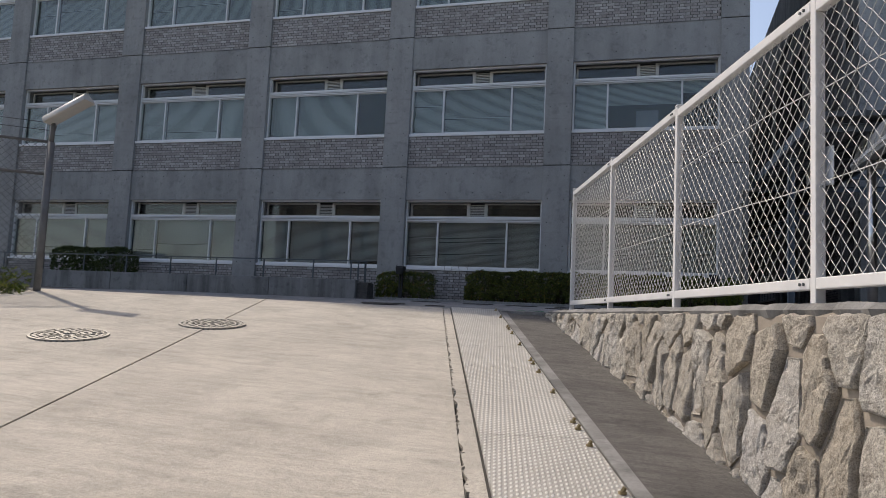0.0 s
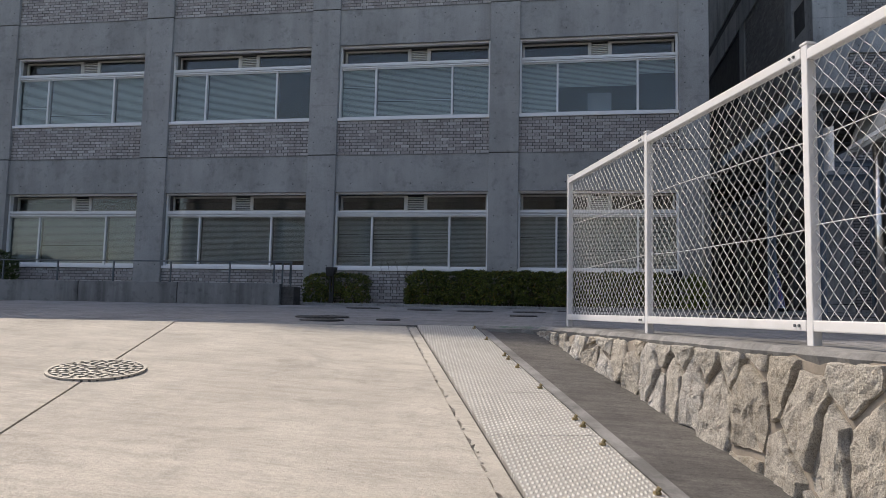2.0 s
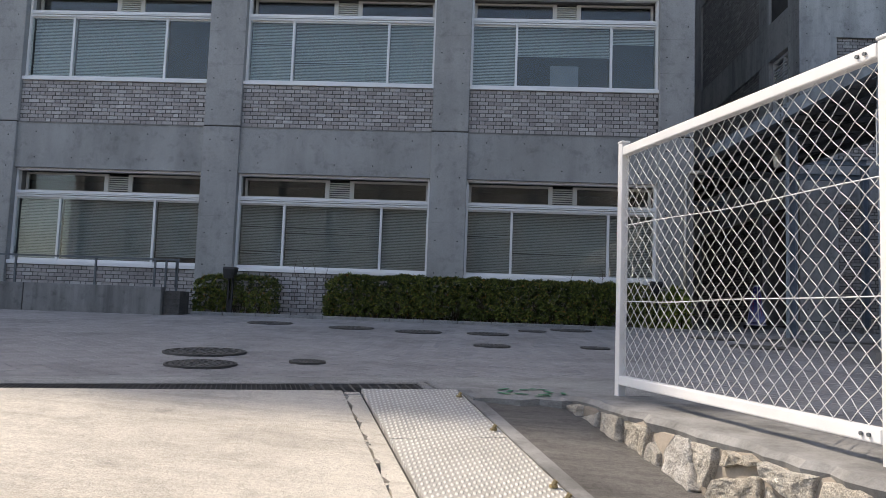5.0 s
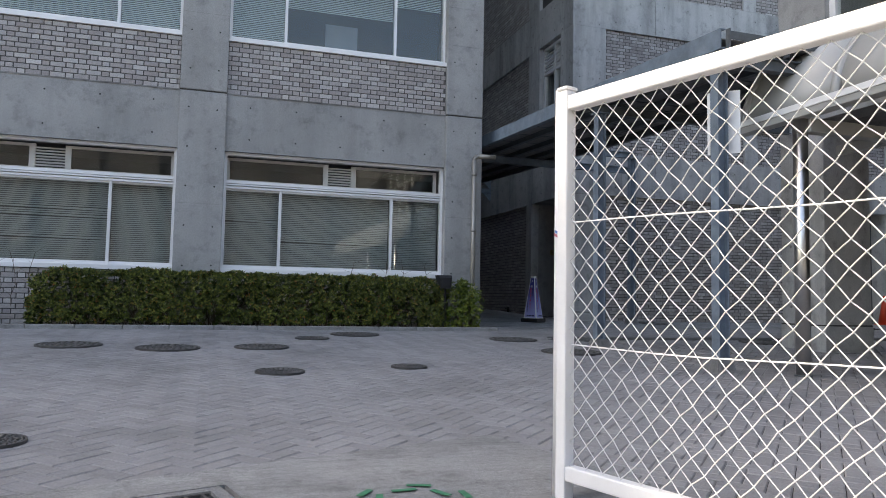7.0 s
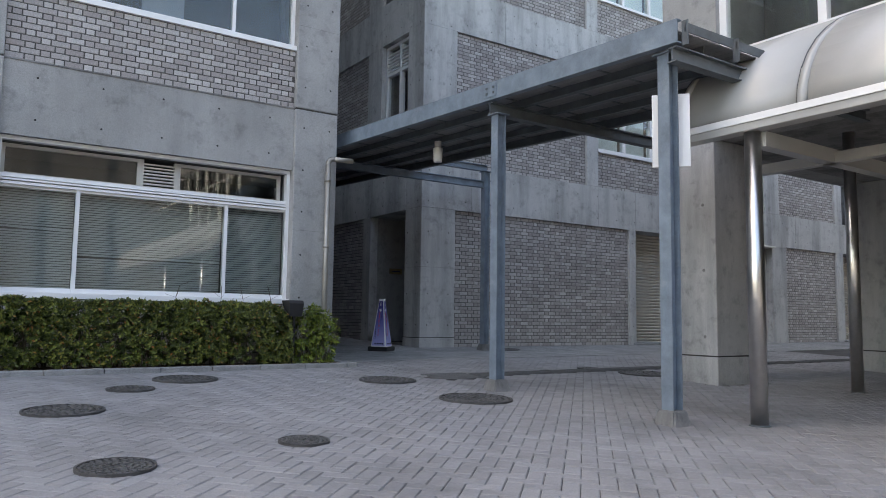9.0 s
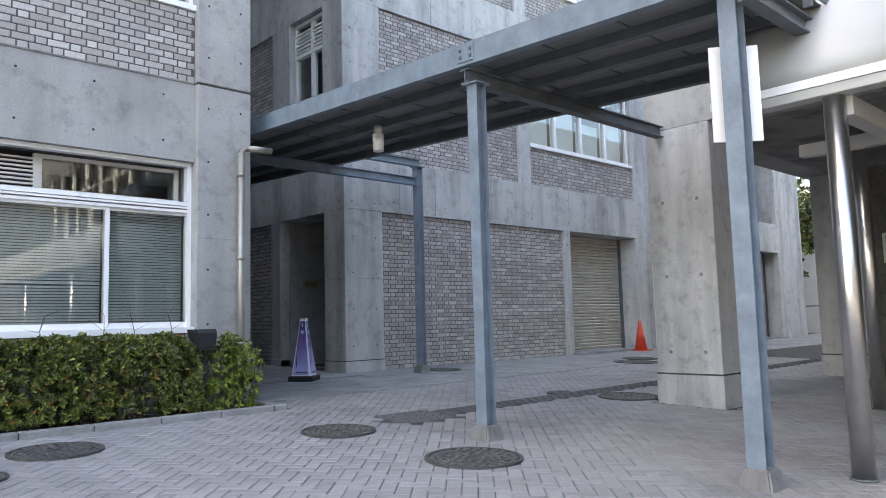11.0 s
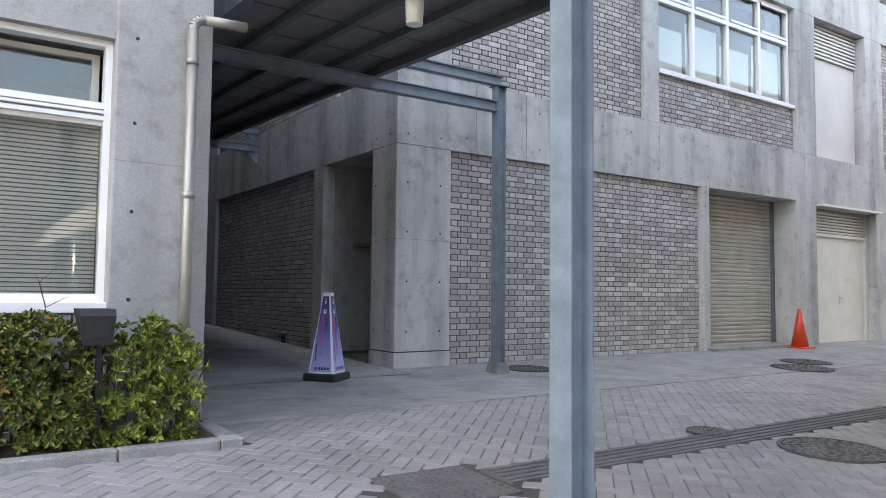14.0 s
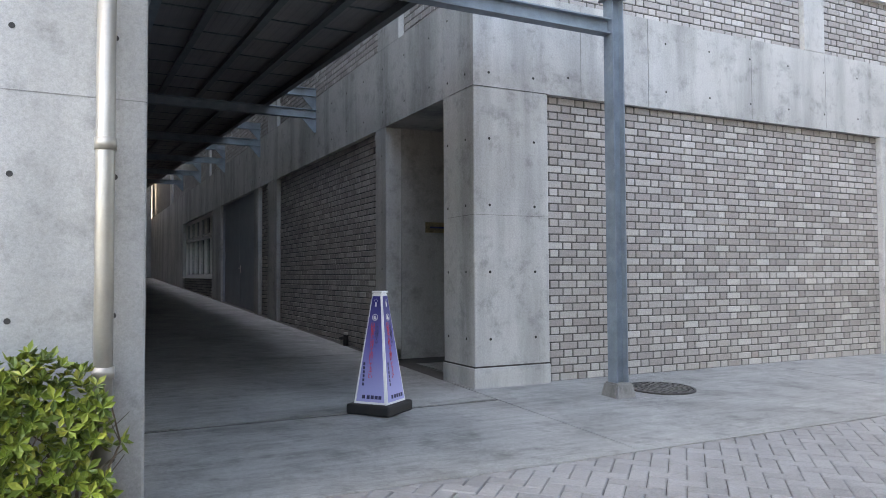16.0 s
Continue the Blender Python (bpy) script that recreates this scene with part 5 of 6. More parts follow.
lean = math.atan((B0 - B1) / (Z1 - Z0))
for q in range(4):
    rot = pose(0, 0, 0, 0, 0, 90 * q)
    bm = bmesh.new()
    e = 0.0025
    pts = []
    for f0, mrg in ((0.02, 0.02), (0.975, 0.012)):
        z = Z0 + f0 * (Z1 - Z0)
        r = B0 + f0 * (B1 - B0)
        pts += [(-r + mrg, -r - e, z), (r - mrg, -r - e, z)]
    bb = [bm.verts.new(rot @ Vector(p)) for p in pts]
    inn = [bm.verts.new(rot @ (Vector(p) + Vector((0, 0.006, 0)))) for p in pts]
    bm.faces.new((bb[0], bb[1], bb[3], bb[2]))
    for i, j in ((0, 1), (1, 3), (3, 2), (2, 0)):
        bm.faces.new((bb[i], inn[i], inn[j], bb[j]))
    part("face", bm, PRINT, sign)
    if q in (0, 1):
        def at(x, z, lift=0.004):
            f0 = (z - Z0) / (Z1 - Z0)
            r = B0 + f0 * (B1 - B0)
            return rot @ pose(x, -r - lift, z, 90 - math.degrees(lean), 0, 0)
        text_mesh("こ\nの\n通\n路\nで\nは\n、", 0.032, INK, sign, at(0.024, 0.645), 0.78)
        text_mesh("自\n転\n車\nか\nら\n降\nり\nて\n通\n行\nし\nて\n下\nさ\nい", 0.038, RED_INK, sign, at(-0.014, 0.645), 0.72)
        part("small_print", boxes(*[(-0.008, 0.008, 0.43 - 0.03 * i - 0.41, 0.452 - 0.03 * i - 0.41, 0, 0.001) for i in range(6)], m=at(-0.068, 0.34)), INK, sign)
        part("footer_mark", boxes((-0.07, -0.045, -0.012, 0.014, 0, 0.001), (-0.03, -0.004, -0.012, 0.014, 0, 0.001), (0.004, 0.03, -0.012, 0.014, 0, 0.001), (0.038, 0.064, -0.012, 0.014, 0, 0.001), (0.07, 0.095, -0.012, 0.014, 0, 0.001), m=at(0, 0.13)), INK, sign)
        for z, r0 in ((0.712, 0.025), (0.835, 0.014)):
            bm = bmesh.new()
            n = 24
            o = [bm.verts.new((r0 * math.cos(6.283 * k / n), r0 * math.sin(6.283 * k / n), 0.001)) for k in range(n)]
            i2 = [bm.verts.new((r0 * 0.84 * math.cos(6.283 * k / n), r0 * 0.84 * math.sin(6.283 * k / n), 0.001)) for k in range(n)]
            for k in range(n):
                bm.faces.new((o[k], o[(k + 1) % n], i2[(k + 1) % n], i2[k]))
            if z > 0.8:
                add_box(bm, -0.007, 0.007, -0.045, -0.014, 0, 0.001)
            else:
                add_box(bm, -0.012, 0.004, -0.016, 0.012, 0, 0.001)
                add_box(bm, 0.004, 0.012, -0.016, -0.002, 0, 0.001)
            bmesh.ops.transform(bm, matrix=at(0, z), verts=bm.verts)
            part("emblem", bm, WHITE, sign)

ORANGE = plain("orange_red_plastic", (0.62, 0.06, 0.02), 0.4, vary=0.08, scale=5)
cone = thing("traffic_cone", "orange-red plastic traffic cone with a square foot", "traffic cone", pose(13.8, 21.65, plaza_z(21.65)))
bm = bmesh.new()
tube(bm, (0, 0, 0.03), (0, 0, 0.7), 0.15, 24, 0.03)
part("body", bm, ORANGE, cone)
part("foot", boxes((-0.19, 0.19, -0.19, 0.19, 0, 0.03), bevel=0.01), ORANGE, cone)

# little things along the walls
tap = thing("wall_tap", "small dark tap box on the ground by the brick wall", "tap", pose(5.52, 25.2, plaza_z(25.2)))
bm = bmesh.new()
tube(bm, (0, 0, 0), (0, 0, 0.14), 0.035, 10)
tube(bm, (0, 0, 0.12), (-0.09, -0.02, 0.1), 0.015, 8)
part("body", bm, BLACK, tap)
bm = bmesh.new()
tube(bm, (0, 0, 0.14), (0, 0, 0.17), 0.03, 10)
part("knob", bm, STAINLESS, tap)
plq = thing("wall_plaque", "small brass name plate beside the doorway", "plaque")
part("plate", boxes((6.05, 6.35, 23.915, 23.938, 3.82, 3.94)), BRASS, plq)
part("bar", boxes((6.1, 6.3, 23.91, 23.914, 3.87, 3.89)), INK, plq)
pipe = thing("clay_pipe", "red clay drain pipe at the foot of the wall", "pipe")
bm = bmesh.new()
pa = Vector(on_ramp(-0.30, -6.42, -0.02))
tube(bm, pa, pa + AV * 0.5, 0.075, 20, caps=False)
tube(bm, pa + AV * 0.002, pa + AV * 0.5, 0.062, 20, caps=False)
part("barrel", bm, plain("red_clay", (0.36, 0.13, 0.08), 0.7, vary=0.15), pipe)
# worn green paint mark
GREEN = plain("worn_green_paint", (0.04, 0.2, 0.10), 0.7, vary=0.3, scale=30)
gm = thing("paint_mark", "worn green paint mark on concrete", "road marking")
rng = random.Random(2)
for ring_r, ph in ((0.16, 0.0), (0.1, 0.4)):
    for k in range(5):
        a = ph + k * 1.2566
        p = Vector((-0.94, 10.74, 0)) + Vector((ring_r * 1.3 * math.cos(a), ring_r * math.sin(a), 0))
        part("stroke", boxes((-0.05, 0.05, -0.014, 0.014, 0.0, 0.002), m=pose(p.x, p.y, plaza_z(p.y) + 0.014, 0, 0, math.degrees(a) + 90)), GREEN, gm)

# ---- left boundary: tall fence with barbed arms and floodlight ----
GREY_STEEL = plain("grey_fence_steel", (0.17, 0.17, 0.17), 0.6, 0.3, vary=0.2, scale=6)
lf = thing("boundary_fence", "tall grey wire fence with inclined barbed-wire arms", "fence")
LB, LD = Vector((-6.92, 8.7, 0)), Vector((-0.62, -0.5, 0)).normalized()
LM = Matrix.Translation(LB) @ Matrix(((-LD.y, LD.x, 0, 0), (LD.x, LD.y, 0, 0), (0, 0, 1, 0), (0, 0, 0, 1)))
for i in range(4):
    u = i * 1.8
    g = 1.62
    bm = bmesh.new()
    tube(bm, (0, u, g - 0.2), (0, u, 3.82), 0.045 if i == 0 else 0.03, 14)
    bmesh.ops.transform(bm, matrix=LM, verts=bm.verts)
    part("post", bm, GREY_STEEL, lf)
    bm = bmesh.new()
    tube(bm, (0, u, 3.82), (-0.1, u, 3.99), 0.025, 10)
    tube(bm, (-0.1, u, 3.99), (-0.3, u, 4.15), 0.025, 10)
    bmesh.ops.transform(bm, matrix=LM, verts=bm.verts)
    part("arm", bm, GREY_STEEL, lf)
for z, x in ((3.82, 0), (3.4, 0), (3.99, -0.1), (4.13, -0.28)):
    bm = bmesh.new()
    tube(bm, (x, 0, z), (x, 5.6, z), 0.018 if x == 0 else 0.005, 8)
    bmesh.ops.transform(bm, matrix=LM, verts=bm.verts)
    part("rail", bm, GREY_STEEL, lf)
link_mesh("wire_mesh", 0.04, 5.6, 1.75, 3.82, 0.09, 0.003, lf, GREY_STEEL, LM)
fl = thing("floodlight", "long aluminium floodlight tilted on a fence post", "lamp", pose(-6.92, 8.7, 3.98))
bm = bmesh.new()
n = 12
ring = []
for yy in (0.0, 0.62):
    ring.append([bm.verts.new((0.11 * math.cos(math.pi * k / n) , yy, 0.12 * math.sin(math.pi * k / n))) for k in range(n + 1)])
for k in range(n):
    bm.faces.new((ring[0][k], ring[0][k + 1], ring[1][k + 1], ring[1][k])).smooth = True
bm.faces.new(ring[0][::-1]), bm.faces.new(ring[1])
bm.faces.new((ring[0][0], ring[1][0], ring[1][n], ring[0][n]))
bmesh.ops.transform(bm, matrix=pose(-0.02, -0.05, 0.06, 30, 0, -80), verts=bm.verts)
part("housing", bm, GALV, fl)
bm = bmesh.new()
tube(bm, (0, 0, -0.2), (0, 0, 0.1), 0.03, 10)
tube(bm, (0, 0, 0.05), (-0.06, 0.02, 0.22), 0.02, 8)
part("bracket", bm, GREY_STEEL, fl)
# weeds below it
rng = random.Random(21)
vs, fs = [], []
pts = []
for _ in range(700):
    u, s = rng.uniform(0.1, 4.5), rng.uniform(-0.5, 0.4)
    p = LM @ Vector((s, u, 0))
    zg = ramp_z((Vector((p.x, p.y, 0)) - ORG).dot(AX))
    pts.append((Vector((p.x, p.y, zg + rng.uniform(0.02, 0.28) * rng.random())), Vector((rng.uniform(-1, 1), rng.uniform(-1, 1), 1.2))))
rosettes(rng, pts, 0.07, vs, fs)
tagged(data_part("weeds", vs, fs, LEAF_YOUNG), "green and yellow weeds along the fence foot", "weeds", kind="stuff")
wd = thing("verge_kerb", "dark low edging before the weeds", "kerb")
part("edging", boxes((0.45, 0.53, 0.1, 4.6, 1.2, 1.72), bevel=0.01, m=LM), CONC_GUT_SHADE, wd)

# ---- beyond: trees, low wall, facing building ----
lw = tagged(part("low_wall", boxes((27, 27.3, 15, 45, 1.8, 5.4), bevel=0.02), CREAM_FRAME), "cream rendered boundary wall beyond the passage", "wall", kind="structure")
tp = thing("wall_rail", "thin steel rail beside the far wall", "rail")
part("rail", boxes((25.4, 25.44, 20.5, 24, 3.3, 3.34), (25.4, 25.44, 20.5, 20.54, 2.2, 3.3), (25.4, 25.44, 23.0, 23.04, 2.2, 3.3)), STEEL_DARK, tp)
rng = random.Random(31)
for tx, ty in ((29.5, 22.5), (29.8, 25.5), (30.5, 29), (31, 33)):
    tr = thing("tree", "leafy green tree beyond the boundary wall", "tree", pose(tx, ty, 1.9), group="far trees")
    bm = bmesh.new()
    tube(bm, (0, 0, 0), (0.1, 0.1, 3.0), 0.18, 10, 0.12)
    limbs = []
    for k in range(9):
        a = k * 2.4
        e = Vector((math.cos(a) * rng.uniform(0.9, 1.8), math.sin(a) * rng.uniform(0.9, 1.8), rng.uniform(3.8, 6.2)))
        tube(bm, (0.1, 0.1, 2.2 + 0.1 * k), e, 0.07, 7, 0.02)
        limbs.append(e)
    part("trunk", bm, TWIG, tr)
    pts = []
    for e in limbs:
        for _ in range(260):
            d = Vector((rng.gauss(0, 0.7), rng.gauss(0, 0.7), rng.gauss(0, 0.8)))
            pts.append((e + d, d + Vector((0, 0, 0.5))))
    vs, fs = [], []
    rosettes(rng, pts, 0.2, vs, fs)
    data_part("crown", vs, fs, LEAF, tr)["kind"] = "stuff"
# Outside the view, mirrored in the windows; height and grey chosen to darken them.
fb = thing("facing_building", "concrete building facing the plaza, sized and greyed to darken window reflections", "building", kind="structure")
part("wall", boxes((-34, 30, -24.3, -24, -0.6, 14.5)), CONC_GUT_PALE, fb)
for i in range(16):
    part("pier", boxes((-34 + i * 4, -33.3 + i * 4, -24, -23.6, -0.6, 14.5)), CONC_GUT_PALE, fb)
    part("opening", boxes((-33 + i * 4, -30.5 + i * 4, -23.998, -23.98, 2.2, 4.2)), ROOM, fb)

# ---- concrete apron and covered way floor ----
def slab_xy(name, x0, x1, y0, y1, dz, mat, label):
    return sheet(name, [(x0, y0), (x1, y0), (x1, y1), (x0, y1)], mat, lambda x, y: plaza_z(y) + dz, label, thick=0.1)


apron = [(2.7, 5.5, 19.79, 21.395), (2.7, 5.5, 21.455, 24.4), (2.7, 5.5, 24.415, 27.4), (2.7, 5.5, 27.415, 30.4), (2.7, 5.5, 30.415, 35), (2.7, 5.5, 35.015, 50), (5.512, 9.2, 19.79, 22.3), (9.212, 13.0, 19.79, 22.3), (13.012, 18, 19.79, 22.4), (18.012, 27, 19.79, 22.4)]
for x0, x1, y0, y1 in apron:
    slab_xy("walkway_slab", x0, x1, y0, y1, 0.004, CONC_FLAT, "worn grey concrete walkway slab with stained joints")
slab_xy("walkway_edge", 2.7, 27, 19.71, 19.782, 0.007, CONC_FLAT, "narrow concrete edging between slab and pavers")
slab_xy("drain_slot", 2.7, 5.5, 21.4, 21.45, -0.004, IRON, "dark slot drain across the walkway")
def head_slab(name, v0, v1, u0, u1, dz, label):
    pts = [on_ramp(v0, u0), on_ramp(v1, u0), on_ramp(v1, u1), on_ramp(v0, u1)]
    return sheet(name, [p[:2] for p in pts], CONC_FLAT, lambda x, y: plaza_z(y) + dz, label, thick=0.1)


head_slab("ramp_border", -16, 0.56, 0.895, 1.14, 0.006, "pale concrete border between grating and pavers")
head_edge = [(-0.86, 0.2), (-0.74, 0.17), (-0.6, 0.1), (-0.47, 0.12), (-0.36, 0.04), (-0.2, 0.06), (0.56, 0.06), (0.56, 0.89), (-0.98, 0.89), (-0.98, 0.465), (-0.86, 0.465)]
sheet("ramp_head_slab", [on_ramp(v, u)[:2] for v, u in head_edge], CONC_FLAT, lambda x, y: plaza_z(y) + 0.0085, "patched concrete with a broken edge at the head of the ramp", thick=0.12)


# ---- bricks ----
def brick_rects(w, h, course=0.0725, joint=0.013, seed=0):
    """Flemish courses cut to a panel w wide and h high: rows of (u0, u1, v0, v1)."""
    rng = random.Random(seed)
    out = []
    n = max(1, round(h / course))
    c = h / n
    for r in range(n):
        u = -0.153 if r % 2 else -0.0
        k = 0
        while u < w:
            L = 0.21 if k % 2 == 0 else 0.106
            a, b = max(0.004, u), min(w - 0.004, u + L - joint * 1.25)
            if b - a > 0.03:
                out.append((a, b, r * c + joint / 2, (r + 1) * c - joint / 2))
            u += L
            k += 1
    return out


def brick_data(rects, to_world, depth, rng):
    vs, fs = [], []
    for u0, u1, v0, v1 in rects:
        o = len(vs)
        j = rng.uniform(-0.002, 0.002)
        b = 0.004
        for d, s in ((0.0, 0.0), (depth - b + j, 0.0), (depth + j, b)):
            vs += [to_world(u0 + s, v0 + s, d), to_world(u1 - s, v0 + s, d), to_world(u1 - s, v1 - s, d), to_world(u0 + s, v1 - s, d)]
        fs.append((o + 8, o + 9, o + 10, o + 11))
        for l in (0, 4):
            fs += [(o + l + i, o + l + (i + 1) % 4, o + l + 4 + (i + 1) % 4, o + l + 4 + i) for i in range(4)]
    return vs, fs


SHARED = {}


def brick_wall(parent, rects, to_world, depth, seed, singles=0, axis="x"):
    """The first `singles` bricks are objects of their own that share meshes by size; the rest are joined."""
    rng = random.Random(seed)
    for u0, u1, v0, v1 in rects[:singles]:
        key = (axis, round(u1 - u0, 3), round(v1 - v0, 3), depth)
        if key not in SHARED:
            def local(u, v, d):
                return (u, -d, v) if axis == "x" else (-d, -u, v)
            vs, fs = brick_data([(0, u1 - u0, 0, v1 - v0)], local, depth, random.Random(1))
            me = bpy.data.meshes.new("brick")
            me.from_pydata(vs, [], fs)
            me.materials.append(BRICK)
            SHARED[key] = me
        ob = new("brick", SHARED[key])
        ob.location = to_world(u0, v0, 0)
        ob.parent = parent
    rest = rects[singles:]
    if rest:
        vs, fs = brick_data(rest, to_world, depth, rng)
        data_part("bricks", vs, fs, BRICK, parent)["kind"] = "stuff"


near = 300
for k, (a, b) in enumerate(BAYS):
    for f in range(-1, 3):
        z0, z1 = (BAND + f * STOREY, SILL + (f + 1) * STOREY) if f >= 0 else (2.1, SILL)
        rects = brick_rects(b - a, z1 - z0 - 0.004, 0.0725, 0.0115, 100 * k + f)
        use = min(near, len(rects)) if (k, f) in ((0, 0), (1, 0)) else 0
        near -= use
        brick_wall(main, rects, lambda u, v, d, a=a, z0=z0: (a + u, FY + 0.022 - d, z0 + v), 0.009, k * 7 + f, use)

# front of the second building
panels = [(6.36, 11.38, 2.1, BB, DEP + 0.02), (17.9, 20.6, 2.1, BB, DEP + 0.02), (6.36, 10.0, BT, BB + STOREY2, 0.07), (10.36, 14.25, BT, BT + 0.83, 0.07), (17.6, 20.6, BT, BB + STOREY2, 0.07), (6.36, 10.0, BT + STOREY2, BB + 2 * STOREY2, 0.07), (10.36, 14.25, BT + STOREY2, BT + STOREY2 + 0.83, 0.07)]
for i, (x0, x1, z0, z1, dep) in enumerate(panels):
    rects = brick_rects(x1 - x0, z1 - z0, 0.0725, 0.0115, 900 + i)
    use = 0
    if i == 0:
        rects.sort(key=lambda r: (r[0] > 1.6, abs(r[2] - 1.2)))
        use = 300
    brick_wall(second, rects, lambda u, v, d, x0=x0, z0=z0, dep=dep: (x0 + u, BY + dep - d, z0 + v), 0.009, 70 + i, use)
# its wall along the covered way
side = [(24.27, 28.95, 2.1, BB, 0.08), (29.6, 30.35, 2.1, BB, 0.08), (24.2, 28.95, BT, BB + STOREY2, 0.07), (29.6, 36.0, BT, BB + STOREY2, 0.07), (36.6, 44.0, BT, BB + STOREY2, 0.07), (22.5, 23.58, BT, BT + 0.83, 0.07), (24.2, 28.95, BT + STOREY2, BB + 2 * STOREY2, 0.07), (35.5, 41, 2.1, 3.25, 0.07)]
for i, (y0, y1, z0, z1, dep) in enumerate(side):
    rects = brick_rects(y1 - y0, z1 - z0, 0.0725, 0.0115, 1900 + i)
    brick_wall(second, rects, lambda u, v, d, y1=y1, z0=z0, dep=dep: (BX + dep - d, y1 - u, z0 + v), 0.009, 170 + i, 0, "y")

# ---- tie holes of the shuttering ----
HOLE = plain("tie_hole_shadow", (0.035, 0.034, 0.033), 0.95, vary=0.2)


def tie_holes(name, parent, spots, mat=HOLE):
    bm = bmesh.new()
    for p, nrm, r in spots:
        p, nrm = Vector(p), Vector(nrm)
        q = nrm.to_track_quat("Z", "Y")
        ringv = [bm.verts.new(p + nrm * 0.0025 + q @ Vector((r * math.cos(6.283 * k / 10), r * math.sin(6.283 * k / 10), 0))) for k in range(10)]
        low = bm.verts.new(p + nrm * 0.0005)
        for k in range(10):
            bm.faces.new((ringv[k], ringv[(k + 1) % 10], low))
    part(name, bm, mat, parent)["kind"] = "stuff"


rng = random.Random(77)
spots = []
for x0, x1 in COLS[:5]:
    z = 2.55
    while z < 13:
        for fx in (0.2, 0.8):
            spots.append(((x0 + (x1 - x0) * fx, FY - 0.06, z + rng.uniform(-0.01, 0.01)), (0, -1, 0), 0.013))
        z += 0.6
for a, b in BAYS[:5]:
    for f in range(3):
        for k in range(5):
            for fz_ in (0.22, 0.78):
                spots.append(((a + (b - a) * (k + 0.5) / 5, FY, HEAD + f * STOREY + fz_ * (BAND - HEAD)), (0, -1, 0), 0.013))
tie_holes("tie_holes", main, spots)
spots = []
z = 2.75
while z < 11:
    for x in (5.72, 6.2):
        spots.append(((x, BY, z), (0, -1, 0), 0.013))
    for y in (22.05, 22.4):
        spots.append(((BX, y, z), (-1, 0, 0), 0.013))
    z += 0.6
for f in range(2):
    for k in range(24):
        for fz_ in (0.2, 0.75):
            spots.append(((6.6 + k * 0.62, BY, BB + f * STOREY2 + fz_ * 0.91), (0, -1, 0), 0.012))
            spots.append(((BX, 22.8 + k * 0.62, BB + f * STOREY2 + fz_ * 0.91), (-1, 0, 0), 0.012))
for z in (2.75, 3.4, 4.05, 4.7):
    for y in (24.06,):
        spots.append(((BX, y, z), (-1, 0, 0), 0.012))
    for x in (11.49, 14.35, 14.75):
        spots.append(((x, BY, z), (0, -1, 0), 0.012))
tie_holes("tie_holes", second, spots)
spots = []
for z in (2.7, 3.55, 4.4):
    for y in (16.0, 16.42):
        spots.append(((6.15, y, z), (-1, 0, 0), 0.022))
for z in (5.7, 6.5, 7.3, 8.1):
    spots.append(((RX, 16.2, z), (-1, 0, 0), 0.016))
tie_holes("tie_holes", right, spots, CONC_GUT_PALE)

# ---- stones of the retaining wall ----
rng = random.Random(42)
U0, U1 = -11.0, 0.05


def wall_face(u, s):
    """A point of the battered face: u along the wall, s metres above its foot line."""
    z0, z1 = ramp_z(u) - 0.04, fence_z(u) - 0.02
    f = max(0.0, min(1.0, s / max(0.05, (1.95 - ramp_z(u)))))
    v = -0.31 + (0.24) * min(1.0, (ramp_z(u) + s - ramp_z(u)) / 1.3)
    return v, ramp_z(u) + s


seeds = []
TALL = 0.55            # stones stand taller than wide
tries = 0
while tries < 9000:
    tries += 1
    u, z = rng.uniform(U0 - 0.3, U1 + 0.2), rng.uniform(0.1, 2.1)
    if z < ramp_z(u) - 0.3 or z > 2.1:
        continue
    if all((u - a) ** 2 + (z * TALL - b) ** 2 > 0.2 ** 2 for a, b in seeds):
        seeds.append((u, z * TALL))


def clip(poly, px, pz, nx, nz):
    out = []
    for i in range(len(poly)):
        a, b = poly[i], poly[(i + 1) % len(poly)]
        da, db = (a[0] - px) * nx + (a[1] - pz) * nz, (b[0] - px) * nx + (b[1] - pz) * nz
        if da <= 0:
            out.append(a)
        if da * db < 0:
            t = da / (da - db)
            out.append((a[0] + (b[0] - a[0]) * t, a[1] + (b[1] - a[1]) * t))
    return out


